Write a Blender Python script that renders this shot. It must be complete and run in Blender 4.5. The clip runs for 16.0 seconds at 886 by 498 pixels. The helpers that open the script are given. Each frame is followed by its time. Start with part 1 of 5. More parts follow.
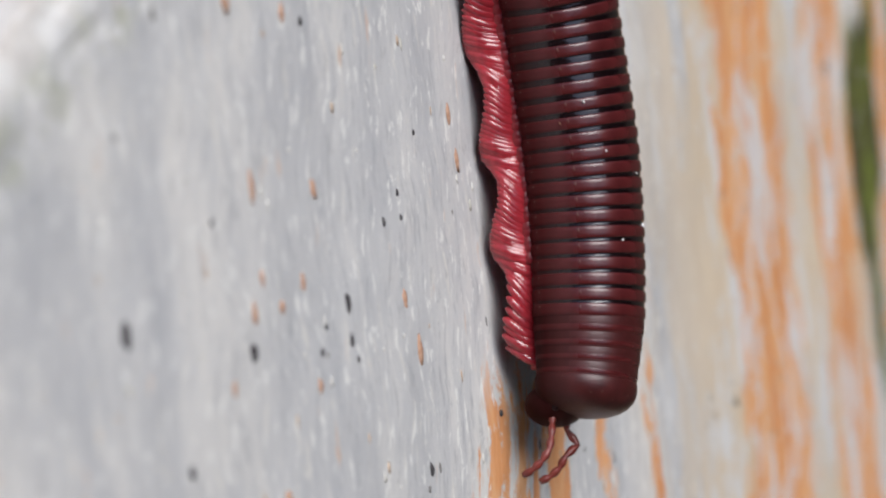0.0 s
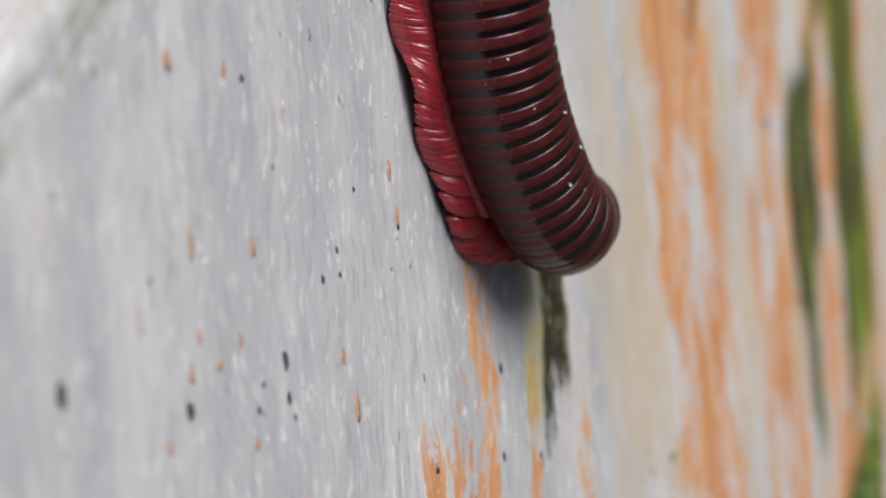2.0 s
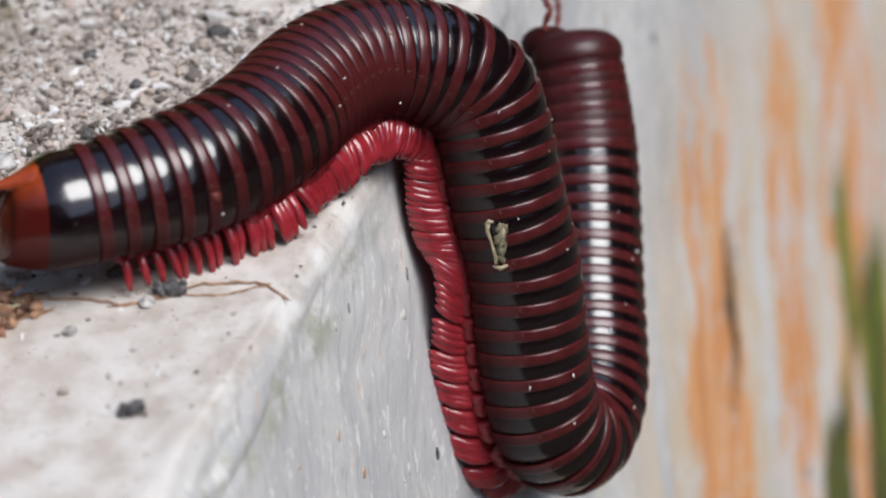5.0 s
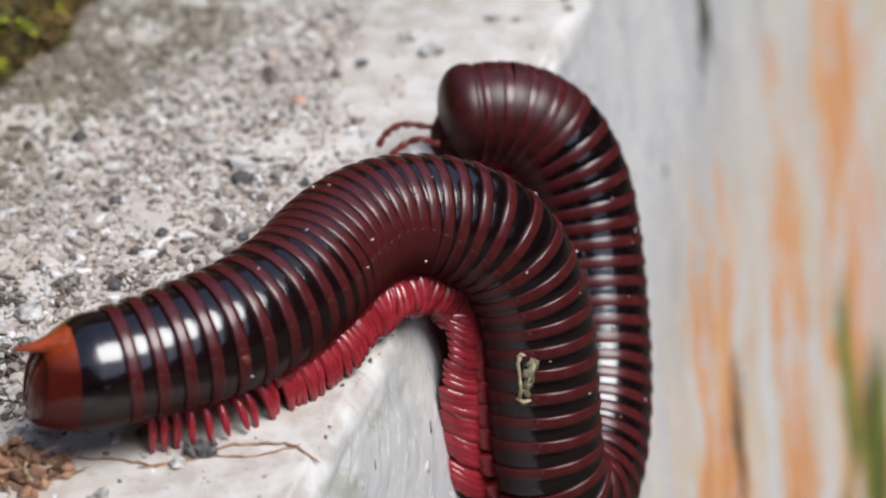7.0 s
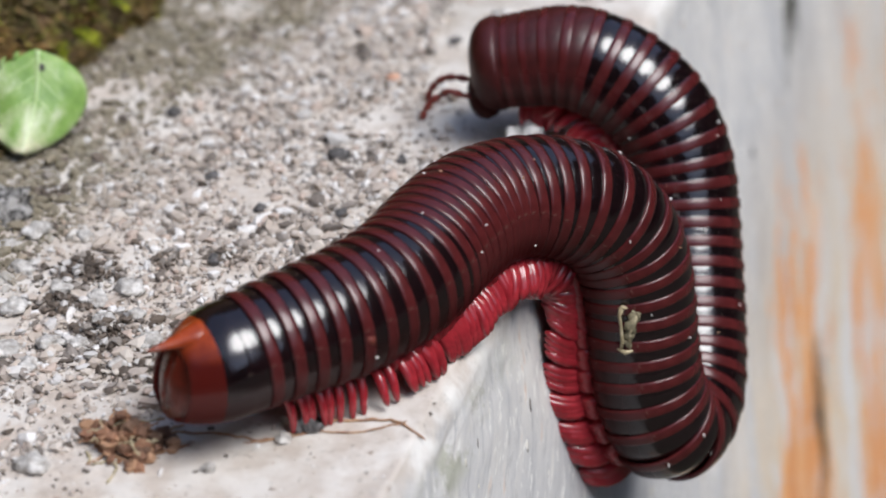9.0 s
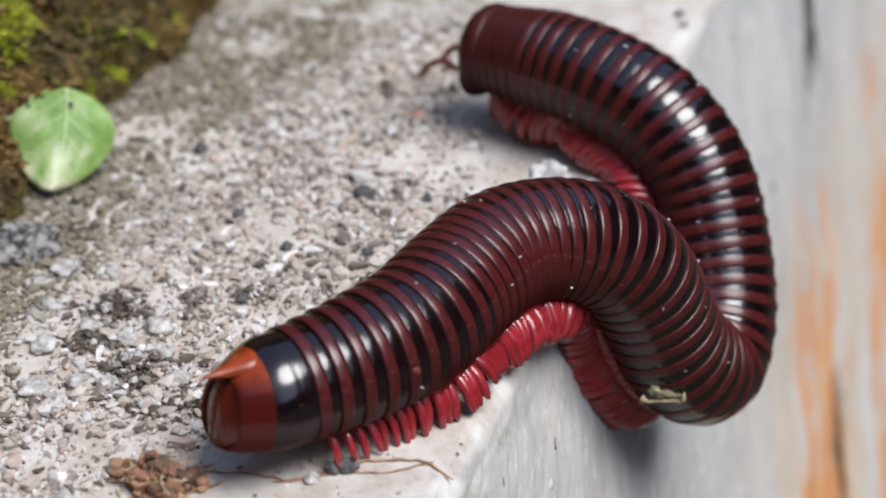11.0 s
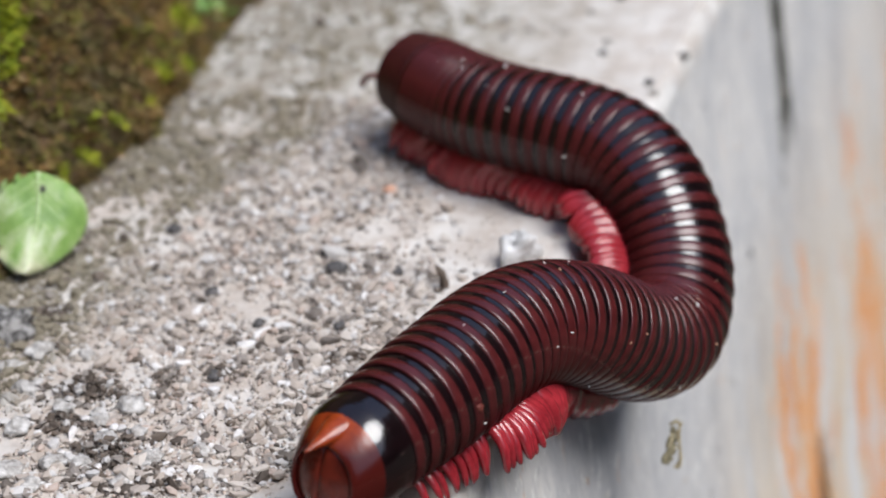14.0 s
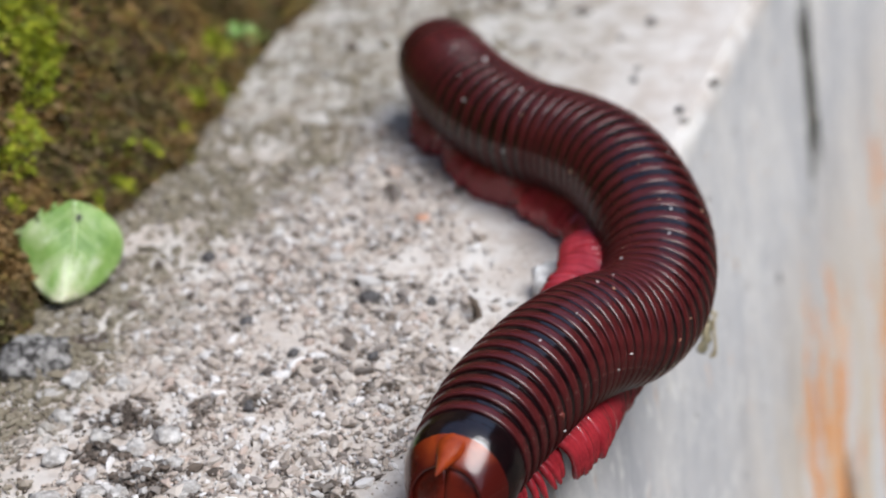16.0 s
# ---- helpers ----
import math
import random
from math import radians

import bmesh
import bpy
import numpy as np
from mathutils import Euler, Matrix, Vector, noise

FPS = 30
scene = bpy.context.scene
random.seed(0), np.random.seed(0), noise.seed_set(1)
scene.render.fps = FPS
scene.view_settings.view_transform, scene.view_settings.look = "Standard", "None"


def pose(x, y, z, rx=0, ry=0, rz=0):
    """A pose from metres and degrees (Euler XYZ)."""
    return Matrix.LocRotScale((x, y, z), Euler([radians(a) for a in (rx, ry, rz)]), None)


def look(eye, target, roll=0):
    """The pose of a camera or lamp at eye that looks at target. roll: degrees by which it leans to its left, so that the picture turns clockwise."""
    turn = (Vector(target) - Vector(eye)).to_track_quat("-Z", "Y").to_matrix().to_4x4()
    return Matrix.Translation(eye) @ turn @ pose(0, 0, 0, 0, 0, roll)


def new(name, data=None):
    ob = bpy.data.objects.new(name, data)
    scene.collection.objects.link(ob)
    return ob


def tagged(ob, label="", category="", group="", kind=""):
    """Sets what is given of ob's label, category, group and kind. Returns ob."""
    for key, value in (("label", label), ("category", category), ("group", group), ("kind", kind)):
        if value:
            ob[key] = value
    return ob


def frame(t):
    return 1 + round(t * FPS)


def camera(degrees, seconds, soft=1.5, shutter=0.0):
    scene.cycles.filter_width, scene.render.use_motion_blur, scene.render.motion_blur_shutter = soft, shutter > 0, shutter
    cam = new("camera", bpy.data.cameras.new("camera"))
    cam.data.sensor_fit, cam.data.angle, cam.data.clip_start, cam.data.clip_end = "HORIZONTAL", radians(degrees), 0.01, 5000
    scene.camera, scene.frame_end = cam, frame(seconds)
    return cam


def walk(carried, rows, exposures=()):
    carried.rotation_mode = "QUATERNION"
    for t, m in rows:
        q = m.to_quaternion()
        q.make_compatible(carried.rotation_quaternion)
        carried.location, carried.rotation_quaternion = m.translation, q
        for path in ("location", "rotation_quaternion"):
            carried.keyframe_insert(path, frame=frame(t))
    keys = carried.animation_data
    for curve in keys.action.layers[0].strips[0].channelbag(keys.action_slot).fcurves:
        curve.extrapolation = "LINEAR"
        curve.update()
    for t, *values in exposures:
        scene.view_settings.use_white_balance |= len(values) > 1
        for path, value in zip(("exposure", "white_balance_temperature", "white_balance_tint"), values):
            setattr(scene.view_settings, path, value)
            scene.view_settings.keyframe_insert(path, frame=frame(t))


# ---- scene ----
cam = camera(20.0, 16.0, soft=2.0)
cam.data.dof.use_dof = True
cam.data.dof.focus_distance = 0.216
cam.data.dof.aperture_fstop = 28.0
walk(cam, [
    (0.0, pose(0.0704, -0.1638, 0.0774, 54.32, 5.15, 16.58)),
    (0.5, pose(0.0690, -0.1643, 0.0761, 53.98, 4.71, 16.59)),
    (1.0, pose(0.0687, -0.1640, 0.0751, 53.98, 4.59, 16.58)),
    (1.5, pose(0.0697, -0.1633, 0.0770, 54.69, 3.97, 16.27)),
    (2.0, pose(0.0703, -0.1626, 0.0788, 55.09, 3.70, 15.95)),
    (2.5, pose(0.0688, -0.1625, 0.0818, 55.28, 3.59, 16.33)),
    (3.0, pose(0.0663, -0.1613, 0.0880, 55.99, 3.33, 16.54)),
    (3.3, pose(0.0680, -0.1593, 0.0929, 56.41, 3.56, 16.58)),
    (3.5, pose(0.0678, -0.1589, 0.0953, 57.02, 3.55, 16.37)),
    (4.0, pose(0.0683, -0.1584, 0.0991, 57.88, 3.70, 16.50)),
    (4.5, pose(0.0686, -0.1575, 0.1013, 58.02, 3.54, 16.27)),
    (5.0, pose(0.0664, -0.1562, 0.1071, 58.43, 3.57, 16.65)),
    (5.2, pose(0.0666, -0.1557, 0.1094, 58.60, 3.53, 16.55)),
    (7.3, pose(0.0612, -0.1550, 0.1162, 59.79, 2.88, 16.49)),
    (7.5, pose(0.0605, -0.1552, 0.1166, 59.71, 2.81, 16.61)),
    (8.0, pose(0.0589, -0.1561, 0.1173, 59.70, 2.73, 16.92)),
    (8.5, pose(0.0574, -0.1567, 0.1147, 59.34, 2.68, 17.22)),
    (9.0, pose(0.0567, -0.1562, 0.1152, 59.43, 2.90, 17.47)),
    (9.5, pose(0.0560, -0.1565, 0.1164, 59.62, 2.86, 17.59)),
    (10.0, pose(0.0559, -0.1567, 0.1179, 59.81, 2.86, 17.69)),
    (10.2, pose(0.0556, -0.1566, 0.1184, 59.73, 2.79, 17.72)),
    (12.5, pose(0.0565, -0.1584, 0.1177, 60.54, 3.70, 17.84)),
    (13.0, pose(0.0581, -0.1573, 0.1200, 61.24, 4.12, 17.64)),
    (13.5, pose(0.0593, -0.1573, 0.1199, 61.58, 4.21, 17.35)),
    (14.0, pose(0.0598, -0.1572, 0.1178, 61.58, 4.36, 17.24)),
    (14.5, pose(0.0595, -0.1577, 0.1196, 61.55, 4.13, 17.41)),
    (15.0, pose(0.0592, -0.1578, 0.1211, 61.67, 4.40, 17.59)),
    (15.5, pose(0.0586, -0.1581, 0.1212, 61.68, 4.45, 17.84)),
    (16.0, pose(0.0588, -0.1576, 0.1216, 61.55, 4.43, 17.70)),
], [(0.0, 0.36), (2.0, 0.29), (5.0, 0.34), (7.3, 0.44), (10.2, 0.46), (12.5, 0.44), (16.0, 0.48)])

# ---- light ----
world = bpy.data.worlds.new("sky")
scene.world = world
world.use_nodes = True
wn = world.node_tree
sky = wn.nodes.new("ShaderNodeTexSky")
sky.sky_type, sky.sun_disc = "NISHITA", False
sky.sun_elevation, sky.sun_rotation = radians(59), radians(107)
sky.air_density, sky.dust_density, sky.ozone_density = 1.0, 1.5, 1.0
wn.nodes["Background"].inputs["Strength"].default_value = 0.136
wn.links.new(sky.outputs[0], wn.nodes["Background"].inputs["Color"])
sun_data = bpy.data.lights.new("sun", "SUN")
sun_data.energy, sun_data.angle, sun_data.color = 2.58, radians(36), (0.96, 0.98, 1.0)
sun = new("sun", sun_data)
sun.matrix_world = look((0.49, -0.15, 0.858), (0, 0, 0))
scene.view_settings.exposure = 0.40
scene.view_settings.use_white_balance = True
scene.view_settings.white_balance_temperature = 6600
scene.view_settings.white_balance_tint = 11

CM = 0.01
V = Vector


# ---- materials ----
class Nodes:
    """A short way to write node trees."""

    def __init__(self, name, rough=0.6, spec=0.5, coat=0.0):
        self.m = bpy.data.materials.new(name)
        self.m.use_nodes = True
        self.t = self.m.node_tree
        self.b = self.t.nodes["Principled BSDF"]
        self.set("Roughness", rough)
        self.set("Specular IOR Level", spec)
        self.set("Coat Weight", coat)
        self.set("Coat Roughness", 0.07)

    def put(self, socket, value):
        if isinstance(value, bpy.types.NodeSocket):
            self.t.links.new(value, socket)
        elif isinstance(value, tuple) and len(value) == 3 and socket.type == "RGBA":
            socket.default_value = (*value, 1)
        else:
            socket.default_value = value

    def set(self, name, value):
        self.put(self.b.inputs[name], value)

    def node(self, kind, **inputs):
        n = self.t.nodes.new("ShaderNode" + kind)
        for k, v in inputs.items():
            self.put(n.inputs[k.replace("_", " ")], v)
        return n

    def coord(self):
        """World position in centimetres."""
        g = self.t.nodes.new("ShaderNodeNewGeometry")
        return self.vmath("MULTIPLY", g.outputs["Position"], (100, 100, 100))

    def local(self):
        c = self.t.nodes.new("ShaderNodeTexCoord")
        return self.vmath("MULTIPLY", c.outputs["Object"], (100, 100, 100))

    def vmath(self, op, a, b=None):
        n = self.t.nodes.new("ShaderNodeVectorMath")
        n.operation = op
        self.put(n.inputs[0], a)
        if b is not None:
            self.put(n.inputs[1], b)
        return n.outputs["Value"] if op in ("DOT_PRODUCT", "LENGTH") else n.outputs[0]

    def math(self, op, a, b=0.0, clamp=False):
        n = self.t.nodes.new("ShaderNodeMath")
        n.operation, n.use_clamp = op, clamp
        self.put(n.inputs[0], a)
        self.put(n.inputs[1], b)
        return n.outputs[0]

    def noise(self, vec, scale, detail=4.0, rough=0.6, distort=0.0):
        n = self.t.nodes.new("ShaderNodeTexNoise")
        self.put(n.inputs["Vector"], vec)
        for k, v in (("Scale", scale), ("Detail", detail), ("Roughness", rough), ("Distortion", distort)):
            n.inputs[k].default_value = v
        return n.outputs[0]

    def ramp(self, value, *stops, ease="LINEAR"):
        n = self.t.nodes.new("ShaderNodeValToRGB")
        n.color_ramp.interpolation = ease
        while len(n.color_ramp.elements) < len(stops):
            n.color_ramp.elements.new(0.5)
        for e, (at, c) in zip(n.color_ramp.elements, stops):
            e.position = at
            e.color = (c, c, c, 1) if isinstance(c, (int, float)) else (*c, 1)
        self.put(n.inputs[0], value)
        return n.outputs[0]

    def mix(self, fac, a, b, blend="MIX"):
        n = self.t.nodes.new("ShaderNodeMix")
        n.data_type, n.blend_type = "RGBA", blend
        self.put(n.inputs["Factor"], fac)
        self.put(n.inputs[6], a)
        self.put(n.inputs[7], b)
        return n.outputs[2]

    def band(self, value, centre, half, soft):
        """1 near the centre, falling to 0 past half by soft."""
        d = self.math("ABSOLUTE", self.math("SUBTRACT", value, centre))
        return self.math("DIVIDE", self.math("SUBTRACT", half + soft, d), soft, clamp=True)

    def bump(self, height, strength=0.4, dist=0.0005):
        n = self.t.nodes.new("ShaderNodeBump")
        n.inputs["Strength"].default_value = strength
        n.inputs["Distance"].default_value = dist
        self.put(n.inputs["Height"], height)
        self.t.links.new(n.outputs[0], self.b.inputs["Normal"])

    def island(self):
        g = self.t.nodes.new("ShaderNodeNewGeometry")
        return g.outputs["Random Per Island"]

    def rnd(self):
        return self.t.nodes.new("ShaderNodeObjectInfo").outputs["Random"]


def stone_material():
    """Weathered grey stone with a pale worn top and water streaks, orange lichen and algae down the face."""
    n = Nodes("weathered_stone", rough=0.75, spec=0.35)
    p = n.coord()
    sep = n.node("SeparateXYZ", Vector=p)
    x, y, z = sep.outputs
    a = n.math("SUBTRACT", y, n.math("MULTIPLY", z, 0.62))
    wav = n.math("MULTIPLY", n.math("SUBTRACT", n.noise(p, 0.5, 2.0), 0.5), 0.9)
    a = n.math("ADD", a, wav)
    st = n.node("CombineXYZ", X=a, Y=n.math("MULTIPLY", z, 0.22), Z=0.0).outputs[0]
    st2 = n.node("CombineXYZ", X=a, Y=n.math("MULTIPLY", z, 0.4), Z=3.0).outputs[0]
    st3 = n.node("CombineXYZ", X=a, Y=n.math("MULTIPLY", z, 0.55), Z=6.0).outputs[0]
    fine = n.noise(st, 7.0, 6.0, 0.75)
    mid = n.noise(st2, 0.9, 6.0, 0.68)
    big = n.noise(st2, 0.3, 3.0, 0.5)
    grey = n.ramp(mid, (0.34, (0.44, 0.442, 0.45)), (0.5, (0.54, 0.535, 0.53)), (0.64, (0.655, 0.635, 0.605)))
    grey = n.mix(n.ramp(fine, (0.34, 0.6), (0.46, 0.0)), grey, (0.30, 0.305, 0.32))
    grey = n.mix(n.ramp(fine, (0.57, 0.0), (0.66, 0.75)), grey, (0.70, 0.67, 0.61))
    spots = n.noise(n.vmath("MULTIPLY", st2, (1.0, 1.0, 1.0)), 3.6, 3.0, 0.6)
    grey = n.mix(n.ramp(spots, (0.66, 0.0), (0.72, 0.6)), grey, (0.62, 0.40, 0.27))
    chalk = n.noise(n.node("CombineXYZ", X=a, Y=n.math("MULTIPLY", z, 0.45), Z=8.0).outputs[0], 8.0, 4.0, 0.7)
    grey = n.mix(n.ramp(chalk, (0.58, 0.0), (0.62, 0.8)), grey, (0.78, 0.77, 0.73))
    grey = n.mix(n.ramp(chalk, (0.37, 0.6), (0.40, 0.0)), grey, (0.40, 0.40, 0.40))
    # cream wash and orange lichen in ragged streaks further along the face
    along = n.math("DIVIDE", n.math("SUBTRACT", a, 7.6), 4.0, clamp=True)
    low = n.math("DIVIDE", n.math("SUBTRACT", -2.4, z), 4.2, clamp=True)
    patch = n.noise(st, 0.85, 8.0, 0.75)
    cream = n.math("MULTIPLY", n.math("MULTIPLY", along, low), n.ramp(patch, (0.42, 0.0), (0.48, 0.9)))
    col = n.mix(cream, grey, n.mix(n.noise(st, 3.0, 5.0, 0.7), (0.54, 0.40, 0.255), (0.71, 0.60, 0.45)))
    o1 = n.math("ADD", n.band(a, 14.0, 1.0, 1.4), n.math("ADD", n.band(a, 18.5, 0.7, 1.3), n.band(a, 23.5, 1.6, 2.0)))
    o1 = n.math("MULTIPLY", n.math("MULTIPLY", o1, 0.17), low)
    o2 = n.math("MULTIPLY", n.band(a, 4.1, 0.7, 0.8), n.math("DIVIDE", n.math("SUBTRACT", -5.6, z), 1.2, clamp=True))
    o3 = n.math("MULTIPLY", n.band(a, 5.42, 0.2, 0.25), n.math("DIVIDE", n.math("SUBTRACT", -4.9, z), 0.6, clamp=True))
    o5 = n.math("MULTIPLY", n.band(a, 6.9, 0.16, 0.25), n.math("DIVIDE", n.math("SUBTRACT", -6.9, z), 0.5, clamp=True))
    o4 = n.math("MULTIPLY", n.band(a, 8.6, 0.16, 0.3), n.math("DIVIDE", n.math("SUBTRACT", -8.0, z), 0.6, clamp=True))
    near = n.math("MULTIPLY", n.math("ADD", n.math("ADD", o2, o5), n.math("ADD", o3, o4), clamp=True), 0.118)
    ragged = n.math("MULTIPLY", n.math("ADD", n.noise(st3, 1.1, 8.0, 0.78, 0.4), n.noise(st2, 2.4, 6.0, 0.75)), 0.5)
    bias = n.math("ADD", o1, near)
    om = n.ramp(n.math("ADD", ragged, bias), (0.59, 0.0), (0.625, 0.95))
    om = n.math("MULTIPLY", om, n.ramp(bias, (0.01, 0.0), (0.07, 1.0)))
    orange = n.ramp(n.noise(st, 2.2, 7.0, 0.75), (0.36, (0.58, 0.225, 0.075)), (0.5, (0.70, 0.31, 0.115)), (0.64, (0.76, 0.46, 0.25)))
    col = n.mix(om, col, orange)
    flake = n.noise(n.node("CombineXYZ", X=a, Y=n.math("MULTIPLY", z, 0.42), Z=15.0).outputs[0], 1.5, 8.0, 0.75)
    col = n.mix(n.math("MULTIPLY", n.ramp(flake, (0.515, 0.0), (0.545, 0.85)), n.math("MULTIPLY", along, low)), col, n.mix(fine, (0.54, 0.55, 0.57), (0.72, 0.71, 0.68)))
    # algae runs
    rag = n.math("MULTIPLY", n.math("SUBTRACT", n.noise(st2, 2.4, 7.0, 0.75), 0.5), 1.7)
    ar = n.math("ADD", a, rag)
    zr = n.math("ADD", z, n.math("MULTIPLY", rag, 1.5))
    g = n.math("ADD", n.math("MULTIPLY", n.band(ar, 20.7, 0.95, 0.3), n.band(zr, -11.9, 1.1, 0.4)),
               n.math("MULTIPLY", n.band(ar, 24.2, 1.0, 0.4), n.band(zr, -13.0, 2.4, 0.8)), clamp=True)
    g = n.math("ADD", g, n.math("MULTIPLY", n.band(ar, 22.4, 0.4, 0.3), n.band(zr, -9.6, 0.8, 0.6)), clamp=True)
    g = n.math("ADD", g, n.math("MULTIPLY", n.band(ar, 20.5, 0.25, 0.25), n.band(zr, -14.1, 0.9, 0.5)), clamp=True)
    g = n.math("ADD", g, n.math("MULTIPLY", n.band(ar, 23.4, 1.3, 0.5), n.math("DIVIDE", n.math("SUBTRACT", -16.0, zr), 0.6, clamp=True)), clamp=True)
    col = n.mix(g, col, n.ramp(n.noise(st2, 1.5, 6.0, 0.7), (0.42, (0.060, 0.052, 0.022)), (0.52, (0.12, 0.14, 0.025)), (0.6, (0.22, 0.30, 0.03))))
    dk = n.math("ADD", n.math("MULTIPLY", n.band(n.math("ADD", a, n.math("MULTIPLY", rag, 0.7)), 7.85, 0.42, 0.12), n.band(zr, -6.9, 0.95, 0.2)),
                n.math("MULTIPLY", n.band(ar, 15.0, 0.2, 0.2), n.band(zr, -6.9, 0.5, 0.3)), clamp=True)
    dk = n.math("ADD", dk, n.math("MULTIPLY", n.band(ar, 14.7, 0.3, 0.25), n.band(zr, -1.8, 0.75, 0.4)), clamp=True)
    fringe = n.math("MULTIPLY", n.band(ar, 7.6, 0.75, 0.15), n.band(zr, -6.6, 1.0, 0.3))
    col = n.mix(n.math("MULTIPLY", fringe, n.ramp(chalk, (0.45, 0.0), (0.50, 0.85))), col, (0.56, 0.49, 0.20))
    dk = n.math("MULTIPLY", dk, n.ramp(chalk, (0.50, 1.0), (0.62, 0.55)))
    col = n.mix(dk, col, n.mix(n.noise(st, 3.0, 4.0), (0.006, 0.007, 0.004), (0.040, 0.040, 0.018)))
    # grime along the broken arris
    grime = n.math("MULTIPLY", n.band(z, -0.46, 0.12, 0.2), n.ramp(n.noise(p, 1.8, 7.0, 0.78), (0.47, 0.0), (0.55, 0.9)))
    grime = n.math("MULTIPLY", grime, n.math("DIVIDE", n.math("SUBTRACT", 2.5, y), 2.0, clamp=True))
    col = n.mix(grime, col, n.mix(n.noise(p, 6.0, 4.0), (0.27, 0.275, 0.21), (0.52, 0.52, 0.44)))
    # pale worn top and arris
    top = n.math("DIVIDE", n.math("ADD", z, n.math("ADD", 0.28, n.math("MULTIPLY", n.math("SUBTRACT", n.noise(p, 1.8, 5.0), 0.5), 0.5))), 0.22, clamp=True)
    pale = n.ramp(n.noise(p, 1.3, 6.0, 0.65), (0.3, (0.45, 0.392, 0.342)), (0.5, (0.52, 0.463, 0.412)), (0.68, (0.595, 0.55, 0.505)))
    pale = n.mix(n.ramp(n.noise(p, 9.0, 5.0, 0.7), (0.30, 0.75), (0.42, 0.0)), pale, (0.22, 0.19, 0.16))
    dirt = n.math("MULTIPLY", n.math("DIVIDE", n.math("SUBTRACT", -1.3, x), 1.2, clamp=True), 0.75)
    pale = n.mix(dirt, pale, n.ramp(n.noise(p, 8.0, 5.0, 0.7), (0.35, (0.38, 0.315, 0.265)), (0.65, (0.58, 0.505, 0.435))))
    # shade of bank and plants, painted into the distant part of the top
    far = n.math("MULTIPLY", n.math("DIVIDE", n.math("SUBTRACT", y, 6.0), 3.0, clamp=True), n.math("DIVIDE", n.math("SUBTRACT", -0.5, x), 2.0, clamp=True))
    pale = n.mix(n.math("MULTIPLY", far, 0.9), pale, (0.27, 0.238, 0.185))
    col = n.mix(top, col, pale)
    edge = n.math("MULTIPLY", n.band(z, -0.12, 0.06, 0.16), n.ramp(n.noise(p, 2.5, 4.0), (0.4, 0.0), (0.6, 0.8)))
    col = n.mix(edge, col, (0.74, 0.73, 0.70))
    n.set("Base Color", col)
    h = n.math("ADD", n.math("MULTIPLY", fine, 0.6), n.math("MULTIPLY", n.noise(p, 14.0, 6.0, 0.7), 0.5))
    n.bump(h, 0.35, 0.0006)
    return n.m


def plain(name, dark, light, scale=6.0, rough=0.6, spec=0.5, coat=0.0, bump=0.2, local=True, stops=(0.35, 0.65)):
    n = Nodes(name, rough, spec, coat)
    p = n.local() if local else n.coord()
    f = n.noise(p, scale, 5.0, 0.65)
    n.set("Base Color", n.ramp(f, (stops[0], dark), (stops[1], light)))
    n.bump(n.noise(p, scale * 4, 4.0), bump, 0.0003)
    return n.m


def grain_material(name, *stops, stain_shade=None, dust=(0.18, 0.155, 0.13), patches=None):
    n = Nodes(name, 0.7, 0.4)
    f = n.island()
    col = n.ramp(f, *stops, ease="CONSTANT")
    p = n.coord()
    v = n.noise(p, 18.0, 4.0)
    if patches:
        col = n.mix(n.ramp(n.noise(p, 1.3, 5.0, 0.7), (0.44, 0.65), (0.52, 0.0)), col, patches[0])
        col = n.mix(n.ramp(n.noise(p, 0.9, 4.0, 0.6), (0.50, 0.0), (0.62, 0.5)), col, patches[1])
    col = n.mix(n.math("MULTIPLY", v, 0.5), col, dust, "MIX")
    # olive stain near the bank, with the bank's shade painted into it
    if stain_shade:
        sep = n.node("SeparateXYZ", Vector=p).outputs
        x = n.math("SUBTRACT", sep[0], n.math("MULTIPLY", n.math("MAXIMUM", n.math("SUBTRACT", sep[1], 4.5), 0.0), 0.32))
        near = n.math("DIVIDE", n.math("SUBTRACT", stain_shade, n.math("ADD", x, n.math("MULTIPLY", n.math("SUBTRACT", n.noise(p, 0.8, 5.0, 0.7), 0.5), 4.0))), 0.7, clamp=True)
        col = n.mix(n.math("MULTIPLY", near, 0.88), col, (0.20, 0.172, 0.115))
        brown = n.ramp(n.noise(p, 1.1, 6.0, 0.7), (0.57, 0.0), (0.67, 0.4))
        col = n.mix(brown, col, (0.24, 0.19, 0.14))
    n.set("Base Color", col)
    n.bump(v, 0.3, 0.0002)
    return n.m


def crumb_material():
    """Reddish brown crumbs, each of its own tone."""
    n = Nodes("brown_crumbs", 0.75, 0.3)
    p = n.local()
    col = n.ramp(n.rnd(), (0.0, (0.14, 0.055, 0.030)), (0.3, (0.30, 0.135, 0.075)), (0.6, (0.46, 0.26, 0.15)), (0.8, (0.09, 0.045, 0.028)), ease="CONSTANT")
    n.set("Base Color", n.mix(n.math("MULTIPLY", n.noise(p, 20.0, 4.0), 0.6), col, (0.34, 0.22, 0.15)))
    n.bump(n.noise(p, 40.0, 4.0), 0.5, 0.0003)
    return n.m


